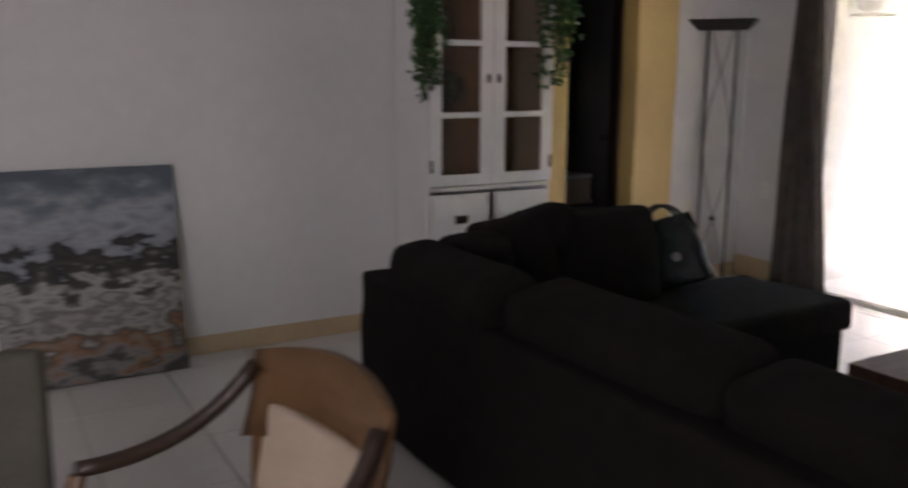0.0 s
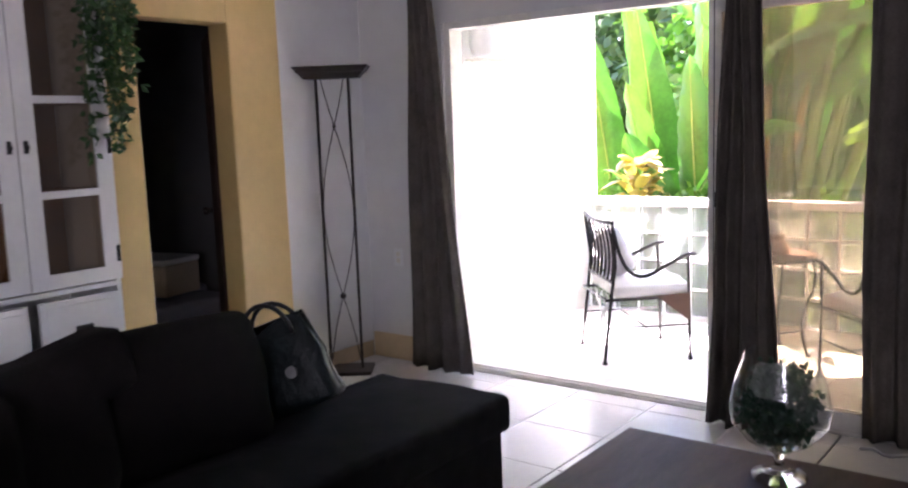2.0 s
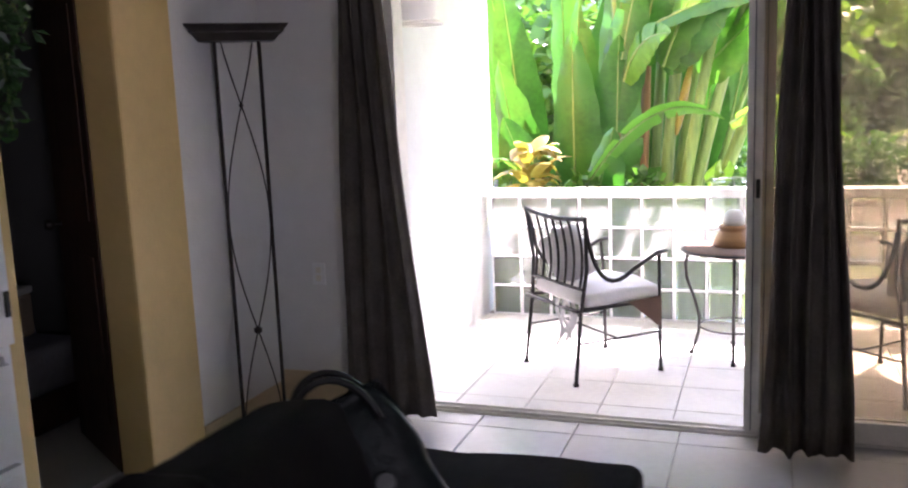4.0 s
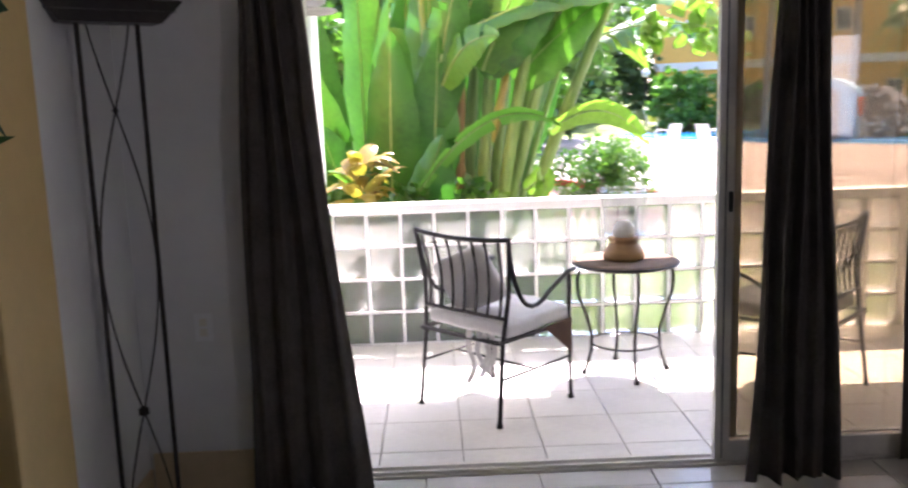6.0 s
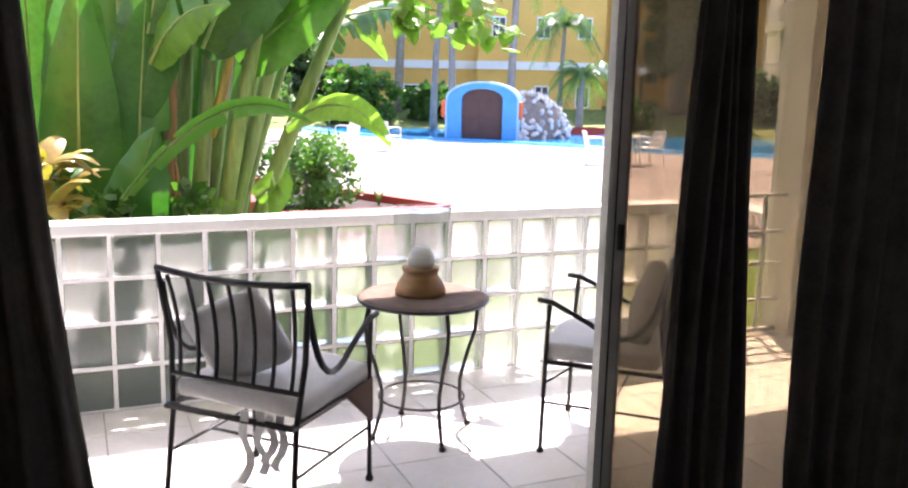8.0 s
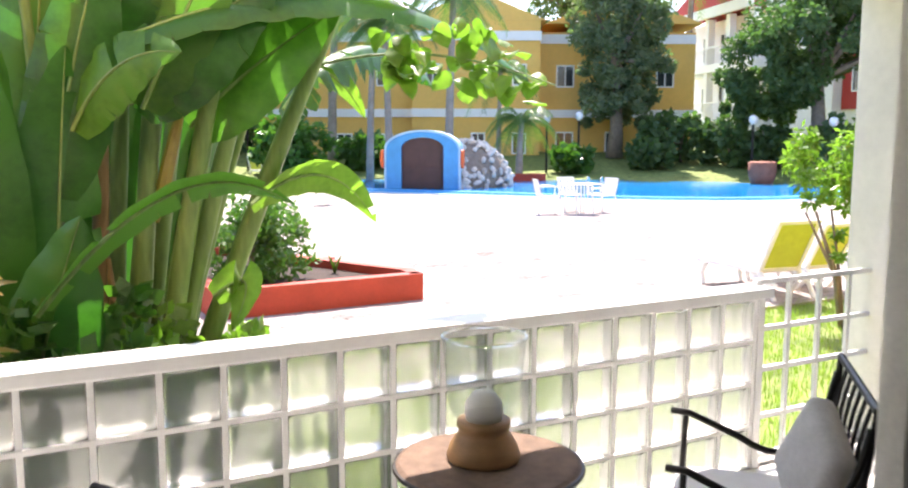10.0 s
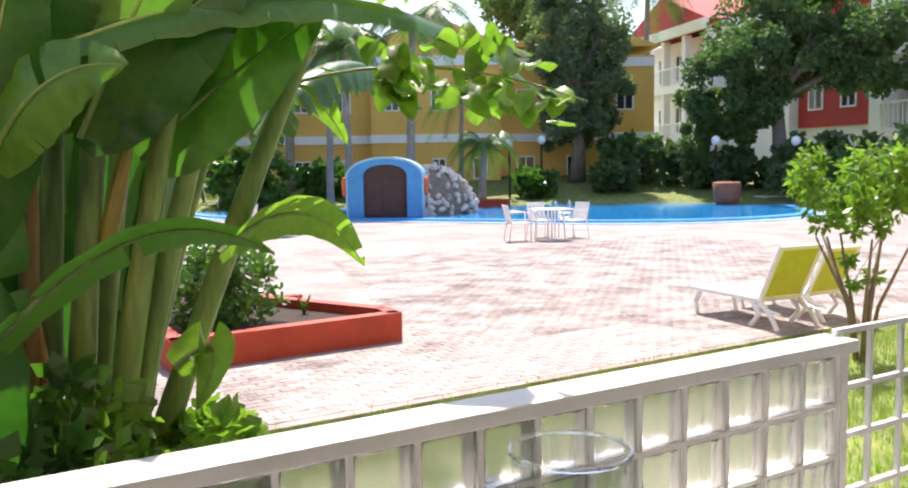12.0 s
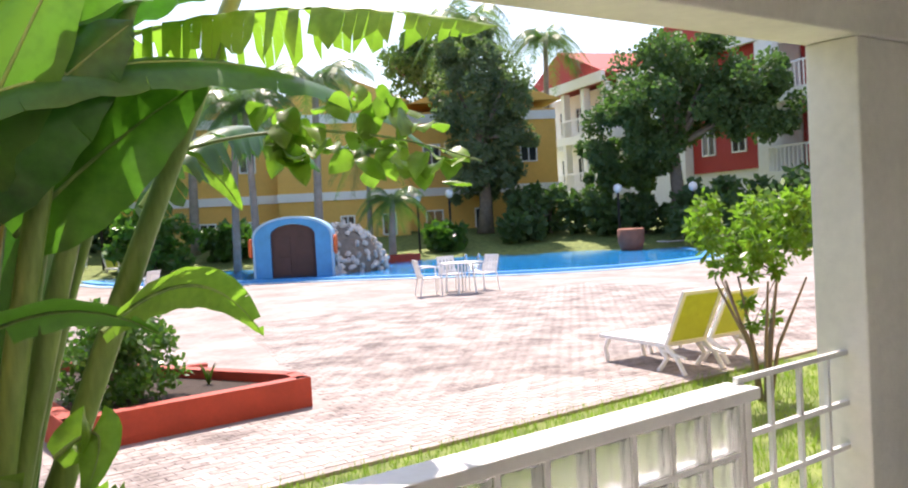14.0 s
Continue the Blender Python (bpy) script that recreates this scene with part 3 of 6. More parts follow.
def coffee_table():
    t = thing("coffee_table", pose(1.97, -4.07, 0), "low dark wooden box coffee table with closed sides", "coffee table")
    part("tabletop", one(0, 1.25, 0, 0.72, 0.335, 0.395, bevel=0.006), M_WOOD_DK, t)
    part("side_panel", one(0.015, 0.055, 0.015, 0.705, 0.0, 0.334, bevel=0.004), M_WOOD_DK, t)
    part("side_panel", one(1.195, 1.235, 0.015, 0.705, 0.0, 0.334, bevel=0.004), M_WOOD_DK, t)
    part("front_panel", one(0.056, 1.194, 0.02, 0.05, 0.03, 0.334, bevel=0.003), M_WOOD_DK, t)
    part("front_panel", one(0.056, 1.194, 0.67, 0.70, 0.03, 0.334, bevel=0.003), M_WOOD_DK, t)


coffee_table()


def goblet():
    t = thing("goblet_vase", pose(2.535, -3.51, 0.396) @ Matrix.Diagonal((1.05, 1.05, 1.1, 1)), "large clear glass goblet with green moss inside on the coffee table", "vase")
    part("stem", lathe(bmesh.new(), [(0.078, 0.0), (0.076, 0.007), (0.03, 0.017), (0.013, 0.03), (0.013, 0.062), (0.028, 0.0735), (0.0, 0.0735)], 32), glass_mat("solid_goblet_glass", (0.96, 0.98, 0.97), 0.02, 1.5), t, "solid glass foot and stem", smooth=True).visible_shadow = False
    prof = [(0.03, 0.074), (0.09, 0.105), (0.13, 0.15), (0.138, 0.2), (0.122, 0.27), (0.1, 0.33), (0.098, 0.345)]
    bm = lathe(bmesh.new(), prof, 32)
    bmesh.ops.delete(bm, geom=[f for f in bm.faces if len(f.verts) > 4 and f.calc_center_median().z > 0.1], context="FACES")
    part("glass", bm, thin_glass("thick_goblet_glass", (0.93, 0.96, 0.95), 0.14), t, smooth=True).visible_shadow = False
    rnd = random.Random(4)
    bm = bmesh.new()
    for _ in range(1300):
        z = 0.10 + 0.205 * rnd.random() ** 1.1
        r = (0.112 if 0.14 < z < 0.23 else 0.08) * math.sqrt(rnd.random())
        a = rnd.uniform(0, 6.28)
        quad_leaf(bm, Vector((r * math.cos(a), r * math.sin(a), z)), rnd, 0.022, 0.009)
    part("moss", bm, M_MOSS, t, "green moss and leaves")


def quad_leaf(bm, p, rnd, length, width, up=0.2):
    """One small folded leaf of four triangles."""
    d = Vector((rnd.uniform(-1, 1), rnd.uniform(-1, 1), rnd.uniform(-0.8, 0.8) + up)).normalized()
    s = d.cross(Vector((rnd.uniform(-1, 1), rnd.uniform(-1, 1), rnd.uniform(-1, 1)))).normalized()
    n = d.cross(s)
    a = bm.verts.new(p)
    b = bm.verts.new(p + d * length * 0.5 + s * width + n * width * 0.4)
    c = bm.verts.new(p + d * length)
    e = bm.verts.new(p + d * length * 0.5 - s * width + n * width * 0.4)
    bm.faces.new((a, b, c))
    bm.faces.new((a, c, e))


goblet()


def floor_lamp():
    t = thing("floor_lamp", pose(-0.4, -2.36, 0, rz=37), "tall dark metal torchiere with a flat tray shade", "floor lamp")
    part("shade", boxes((-0.2, 0.2, -0.07, 0.07, 1.80, 1.815)), M_LAMP, t)
    bm = bmesh.new()
    lo = [bm.verts.new((x, y, 1.765)) for x, y in ((-0.16, -0.05), (0.16, -0.05), (0.16, 0.05), (-0.16, 0.05))]
    hi = [bm.verts.new((x, y, 1.832)) for x, y in ((-0.22, -0.085), (0.22, -0.085), (0.22, 0.085), (-0.22, 0.085))]
    bm.faces.new(lo[::-1])
    for k in range(4):
        bm.faces.new((lo[k], lo[(k + 1) % 4], hi[(k + 1) % 4], hi[k]))
    ob = part("tray", bm, M_LAMP, t)
    ob.modifiers.new("thickness", "SOLIDIFY").thickness = 0.006
    for s in (-1, 1):
        part("pole", rod((s * 0.095, 0, 0.02), (s * 0.095, 0, 1.77), r=0.0085), M_LAMP, t)
        part("wire", tube(bmesh.new(), [Vector((s * 0.09 * math.sin(math.pi * (z - 1.49) / 1.02), 0, z)) for z in (1.76 - 1.68 * k / 28 for k in range(29))], 0.0032, 6), M_LAMP, t)
    part("rosette", lathe(bmesh.new(), [(0, -0.02), (0.018, -0.01), (0.018, 0.01), (0, 0.02)], 10), M_LAMP, t).matrix_basis = pose(0, 0, 0.47)
    part("rosette", lathe(bmesh.new(), [(0, -0.015), (0.012, 0), (0, 0.015)], 10), M_LAMP, t).matrix_basis = pose(0, 0, 1.49)
    part("base_plate", one(-0.16, 0.16, -0.11, 0.11, 0, 0.022, bevel=0.005), M_LAMP, t)


floor_lamp()


def cabinet():
    """Tall white cabinet, front towards +x."""
    t = thing("cabinet", pose(-0.1, -4.38, 0), "tall white glazed cabinet with two doors and drawers", "cabinet")
    w, d, h = 0.40, 0.41, 2.16
    for y0, y1 in ((-w, -w + 0.022), (w - 0.022, w)):
        part("side_panel", one(-d, -0.022, y0, y1, 0, h), M_CAB, t)
    part("top_panel", one(-d, -0.022, -w + 0.022, w - 0.022, h - 0.03, h), M_CAB, t)
    part("middle_panel", one(-d, -0.022, -w + 0.022, w - 0.022, 0.84, 0.86), M_CAB, t)
    part("bottom_panel", one(-d, -0.022, -w + 0.022, w - 0.022, 0.06, 0.08), M_CAB, t)
    part("plinth", one(-d, -0.06, -w + 0.022, w - 0.022, 0.0, 0.06), M_CAB, t)
    part("back_board", one(-d + 0.001, -d + 0.012, -w + 0.023, w - 0.023, 0.861, h - 0.031), M_WOOD_IN, t, "light brown wooden back board")
    part("cornice", one(-d - 0.005, 0.03, -w - 0.03, w + 0.03, h + 0.001, h + 0.05, bevel=0.015), M_CAB, t)
    for z in (1.25, 1.63):
        part("shelf", one(-d + 0.013, -0.05, -w + 0.023, w - 0.023, z - 0.01, z + 0.01), M_WOOD_IN, t)
    for s in (-1, 1):
        a, b = (-w + 0.003, -0.003) if s < 0 else (0.003, w - 0.003)
        st = 0.075
        dr = part("door", lattice([a, a + st, b - st, b], [0.87, 0.93, 1.235, 1.265, 1.615, 1.645, h - 0.1, h - 0.04], {(1, 1), (1, 3), (1, 5)}, -0.02, 0, lambda u, v, d_: (d_, u, v)), M_CAB, t)
        for z0, z1 in ((0.93, 1.235), (1.265, 1.615), (1.645, h - 0.1)):
            part("pane", one(-0.012, -0.008, a + st, b - st, z0, z1), M_PANE, dr).visible_shadow = False
        y = b - 0.03 if s < 0 else a + 0.03
        part("handle", boxes((0.0, 0.006, y - 0.009, y + 0.009, 1.42, 1.47), (0.006, 0.022, y - 0.005, y + 0.005, 1.435, 1.452), bevel=0.002), M_BLACK, dr, "small black latch")
        yh = a + 0.012 if s < 0 else b - 0.012
        for z in (0.98, 1.44, 1.95):
            part("hinge", one(0.0, 0.006, yh - 0.008, yh + 0.008, z - 0.035, z + 0.035, bevel=0.002), M_BLACK, dr)
        for z0, z1 in ((0.55, 0.82), (0.29, 0.54), (0.09, 0.28)):
            w0 = part("drawer", boxes((-0.02, 0, a + 0.02, b - 0.02, z0, z1), (0.0, 0.004, a + 0.045, b - 0.045, z0 + 0.025, z1 - 0.025), bevel=0.003), M_CAB, t)
            part("handle", boxes((0.004, 0.012, (a + b) / 2 - 0.038, (a + b) / 2 + 0.038, (z0 + z1) / 2 - 0.025, (z0 + z1) / 2 + 0.02), (0.012, 0.024, (a + b) / 2 - 0.03, (a + b) / 2 + 0.03, (z0 + z1) / 2 + 0.0, (z0 + z1) / 2 + 0.018), bevel=0.003), M_BLACK, w0, "black cup handle")


cabinet()
topiary = thing("topiary_ball", pose(-0.3, -4.58, 1.262), "dark green leafy ball on the cabinet shelf", "decoration")
rnd = random.Random(9)
bm = bmesh.new()
for _ in range(500):
    v = Vector((rnd.gauss(0, 1), rnd.gauss(0, 1), rnd.gauss(0, 1))).normalized() * rnd.uniform(0.07, 0.1)
    quad_leaf(bm, v + Vector((0, 0, 0.125)), rnd, 0.03, 0.012)
part("foliage", bm, M_IVY, topiary)
part("base", lathe(bmesh.new(), [(0.035, 0), (0.05, 0.05), (0.02, 0.06)], 12), M_LAMP, topiary)


def ivy(x, y, z0, drop, n, seed):
    t = thing("hanging_plant", pose(x, y, z0), "trailing green artificial ivy hanging from the cabinet top", "plant", "trailing plants on the cabinet")
    r = random.Random(seed)
    part("pot", lathe(bmesh.new(), [(0.05, 0), (0.07, 0.1), (0.06, 0.1), (0.045, 0.02), (0, 0.02)], 16), M_WPAINT, t)
    bm, st = bmesh.new(), bmesh.new()
    for k in range(16):
        a = r.uniform(-0.6, 0.6)
        L = drop * r.uniform(0.45, 1.0)
        ox, oy = 0.13 * math.cos(a) + r.uniform(0, 0.05), 0.1 * math.sin(a) + r.uniform(-0.06, 0.06)
        pts = [Vector((0, 0, 0.09)), Vector((ox, oy, 0.12))] + [Vector((ox + r.uniform(-0.012, 0.012), oy + r.uniform(-0.015, 0.015), 0.1 - L * q / 8)) for q in range(1, 9)]
        tube(st, pts, 0.002, 4)
        for _ in range(int(n * L)):
            i = r.randrange(1, len(pts) - 1)
            quad_leaf(bm, pts[i].lerp(pts[i + 1], r.random()) + Vector((r.uniform(-0.02, 0.02), r.uniform(-0.02, 0.02), 0)), r, r.uniform(0.03, 0.05), 0.014, -0.5)
    part("foliage", bm, M_IVY, t)
    part("vine", st, M_STEM, t)


ivy(-0.2, -4.80, 2.212, 1.0, 140, 21)
ivy(-0.2, -3.98, 2.212, 0.95, 140, 22)

# painting leaning on the west wall
canvas = thing("canvas_painting", pose(-0.34, -6.45, 0.0, ry=-9), "unframed abstract canvas in greys leaning on the wall", "painting")
m_art = mat("abstract_paint", (0.22, 0.23, 0.25), 0.6, 0.3, 2.0)
nt = m_art.node_tree
tc = nt.nodes.new("ShaderNodeTexCoord")
sep = nt.nodes.new("ShaderNodeSeparateXYZ")
nz = nt.nodes.new("ShaderNodeTexNoise")
nz.inputs["Scale"].default_value, nz.inputs["Detail"].default_value = 3.0, 5
mp = nt.nodes.new("ShaderNodeMapping")
mp.inputs["Scale"].default_value = (1, 2.0, 4.2)
cr = nt.nodes.new("ShaderNodeValToRGB")
add = nt.nodes.new("ShaderNodeMath")
add.operation = "MULTIPLY_ADD"
add.inputs[1].default_value = 0.7
less = nt.nodes.new("ShaderNodeMath")
less.operation = "MULTIPLY"
less.inputs[1].default_value = 0.55
nt.links.new(tc.outputs["Object"], mp.inputs[0])
nt.links.new(mp.outputs[0], nz.inputs[0])
nt.links.new(tc.outputs["Object"], sep.inputs[0])
nt.links.new(sep.outputs[2], add.inputs[0])
nt.links.new(nz.outputs[0], less.inputs[0])
nt.links.new(less.outputs[0], add.inputs[2])
nt.links.new(add.outputs[0], cr.inputs[0])
el = cr.color_ramp.elements
el[0].position, el[0].color = 0.27, (0.05, 0.045, 0.04, 1)
el[1].position, el[1].color = 1.0, (0.09, 0.115, 0.14, 1)
for pos, col in ((0.33, (0.20, 0.19, 0.18, 1)), (0.385, (0.22, 0.11, 0.05, 1)), (0.42, (0.08, 0.07, 0.06, 1)), (0.47, (0.33, 0.32, 0.30, 1)), (0.53, (0.15, 0.14, 0.13, 1)), (0.585, (0.38, 0.37, 0.35, 1)), (0.63, (0.05, 0.045, 0.04, 1)), (0.70, (0.012, 0.011, 0.010, 1)), (0.725, (0.20, 0.22, 0.24, 1)), (0.81, (0.33, 0.35, 0.37, 1)), (0.90, (0.17, 0.20, 0.23, 1))):
    q = el.new(pos)
    q.color = col
nt.links.new(cr.outputs[0], nt.nodes["Principled BSDF"].inputs["Base Color"])
part("canvas", one(-0.02, 0.02, -0.42, 0.42, 0.004, 1.03, bevel=0.004), m_art, canvas)
part("stretcher", one(-0.045, -0.021, -0.40, 0.40, 0.02, 1.01), M_WOOD_IN, canvas)


def armchair():
    t = thing("armchair", pose(2.35, -6.58, 0, rz=190), "wooden armchair with a bowed crest board and beige back", "chair")
    for s in (-1, 1):
        part("front_leg", tube(bmesh.new(), [(s * 0.27, 0.22, 0), (s * 0.27, 0.22, 0.42), (s * 0.305, 0.15, 0.62)], [0.02, 0.026, 0.02]), M_WOOD_MID, t)
        part("rear_leg", tube(bmesh.new(), arc((s * 0.24, -0.3, 0), (s * 0.24, -0.2, 0.45), (s * 0.235, -0.27, 0.78), 8), 0.022), M_WOOD_MID, t)
        part("arm", tube(bmesh.new(), arc((s * 0.31, 0.15, 0.63), (s * 0.32, -0.12, 0.60), (s * 0.255, -0.25, 0.80), 10), 0.02), M_WOOD_ARM, t, smooth=True)
    part("seat_rail", boxes((-0.27, 0.27, 0.22, 0.26, 0.36, 0.43), (-0.27, 0.27, -0.24, -0.2, 0.36, 0.43), (-0.27, -0.23, -0.2, 0.22, 0.36, 0.43), (0.23, 0.27, -0.2, 0.22, 0.36, 0.43), bevel=0.005), M_WOOD_MID, t)
    part("seat", one(-0.25, 0.25, -0.21, 0.25, 0.42, 0.50, bevel=0.03, seg=3), M_CREAMUP, t, smooth=True)
    bm = one(-0.22, 0.22, -0.025, 0.03, 0.50, 0.72, bevel=0.02, seg=3)
    bmesh.ops.rotate(bm, verts=bm.verts, cent=(0, 0, 0.5), matrix=Euler((radians(12), 0, 0)).to_matrix())
    bmesh.ops.translate(bm, verts=bm.verts, vec=(0, -0.24, 0))
    part("back_pad", bm, M_CREAMUP, t, "beige upholstered back", smooth=True)
    # broad bowed crest board
    n = 14
    rows = [[] for _ in range(6)]
    for i in range(n + 1):
        u = 2 * i / n - 1
        for row, (dy, z) in zip(rows, ((0.0, 0.66), (-0.03, 0.76), (-0.045, 0.862), (-0.015, 0.865), (0.0, 0.76), (0.03, 0.66))):
            row.append(Vector((u * 0.265, dy - 0.30 + 0.06 * u * u, z - 0.035 * u * u)))
    bm = sheet(bmesh.new(), rows + [rows[0]])
    bmesh.ops.remove_doubles(bm, verts=bm.verts, dist=0.0005)
    bmesh.ops.holes_fill(bm, edges=bm.edges)
    bmesh.ops.recalc_face_normals(bm, faces=bm.faces)
    part("crest_board", bm, M_WOOD_MID, t, smooth=True)


armchair()
dchair = thing("dining_chair", pose(2.22, -7.08, 0, rz=-97), "grey upholstered dining chair beside the armchair", "chair")
M_GREYUP = mat("olive_grey_upholstery", (0.10, 0.095, 0.075), 0.9, 0.15, 8.0, 0.4, 150, spec=0.2)
part("seat", one(-0.23, 0.23, -0.22, 0.24, 0.40, 0.49, bevel=0.03, seg=3), M_GREYUP, dchair, smooth=True)
bm = one(-0.23, 0.23, -0.035, 0.035, 0.0, 0.44, bevel=0.03, seg=3)
bmesh.ops.rotate(bm, verts=bm.verts, cent=(0, 0, 0), matrix=Euler((radians(10), 0, 0)).to_matrix())
bmesh.ops.translate(bm, verts=bm.verts, vec=(0, -0.2, 0.45))
part("backrest", bm, M_GREYUP, dchair, smooth=True)
for sx in (-1, 1):
    for y in (-0.2, 0.2):
        part("leg", tube(bmesh.new(), [(sx * 0.2, y * 1.1, 0), (sx * 0.2, y, 0.41)], [0.016, 0.022], 8), M_WOOD_DK, dchair)

# bedroom things
bed = thing("bed", pose(-2.25, -3.25, 0), "bed with lilac-grey bedding in the dark bedroom", "bed")
part("base", one(-0.9, 0.9, -0.8, 0.8, 0.02, 0.2, bevel=0.01), M_WOOD_DK, bed)
part("mattress", one(-0.92, 0.92, -0.82, 0.82, 0.2, 0.42, bevel=0.05, seg=3), M_LINEN, bed, smooth=True)
part("blanket", one(-0.95, 0.6, -0.85, 0.85, 0.25, 0.46, bevel=0.05, seg=3), M_LINEN, bed, smooth=True)
hamper = thing("storage_box", pose(-1.65, -2.80, 0.461, rz=12), "grey cloth storage box on the bed", "box")
part("body", one(-0.22, 0.22, -0.16, 0.16, 0, 0.2, bevel=0.02, seg=3), M_CREAMUP, hamper)
part("lid", one(-0.225, 0.225, -0.165, 0.165, 0.2, 0.235, bevel=0.012, seg=3), M_CUSH, hamper)
pile = thing("dark_bag", pose(-1.9, -3.3, 0.461), "dark soft bag on the bed", "bag")
bm = one(-0.2, 0.2, -0.14, 0.14, 0, 0.16, bevel=0.06, seg=4)
part("body", bm, M_BLACK, pile, smooth=True)
bdoor = thing("bedroom_door", pose(-0.69, -2.965, 0, rz=147), "dark wooden bedroom door standing open", "door")
part("panel", boxes((0.0, 0.62, -0.02, 0.02, 0.008, 2.03), (0.08, 0.54, 0.02, 0.026, 0.2, 0.9), (0.08, 0.54, 0.02, 0.026, 1.05, 1.9), bevel=0.003), M_WOOD_DK, bdoor)
part("knob", lathe(bmesh.new(), [(0.012, 0), (0.012, 0.03), (0.026, 0.045), (0.02, 0.065), (0, 0.07)], 14), M_LAMP, bdoor).matrix_basis = pose(0.56, 0.02, 1.0, rx=-90)

outlet = thing("wall_outlet", pose(-0.28, YN, 0.66), "white wall outlet plate", "outlet")
part("plate", one(-0.035, 0.035, -0.008, -0.001, -0.055, 0.055, bevel=0.003), M_WHITE, outlet)
part("socket", boxes((-0.014, 0.014, -0.011, -0.0081, -0.035, -0.005), (-0.014, 0.014, -0.011, -0.0081, 0.005, 0.035), bevel=0.001), M_CREAM, outlet)
cable = thing("lamp_cable", pose(-0.4, -2.3, 0), "thin white lamp cable on the floor", "cable")
part("cord", tube(bmesh.new(), arc((0.05, 0, 0.008), (0.4, -0.15, 0.008), (0.62, 0.02, 0.008), 14), 0.004, 6), M_WHITE, cable)

cord = thing("white_cord", pose(2.62, -2.1, 0), "thin white cord lying on the floor by the curtain", "cable")
part("cord", tube(bmesh.new(), [Vector((0.022 * k - 0.16, 0.03 * math.sin(k * 0.9) - 0.01, 0.007)) for k in range(20)], 0.006, 6), M_WHITE, cord, smooth=True)


# ---- terrace things ----
def sconce():
    t = thing("wall_lamp", pose(-0.05, -1.5, 1.87), "white bowl wall lamp on a flat ring bracket", "wall lamp")
    part("wall_plate", one(0.001, 0.012, -0.05, 0.05, -0.02, 0.2, bevel=0.004), M_WPAINT, t)
    ring = [Vector((0.16 + 0.13 * math.cos(a), 0.13 * math.sin(a), 0)) for a in (2 * math.pi * k / 24 for k in range(25))]
    part("ring", tube(bmesh.new(), ring, 0.008, 6, cap=False), M_ALU, t)
    part("bracket", rod((0.01, 0, 0.0), (0.29, 0, 0.0), r=0.007), M_ALU, t)
    part("bowl", lathe(bmesh.new(), [(0.03, 0.009), (0.09, 0.03), (0.11, 0.1), (0.1, 0.2), (0.06, 0.25), (0.0, 0.26)], 24, 0.16, 0), M_WHITE, t, smooth=True)


sconce()


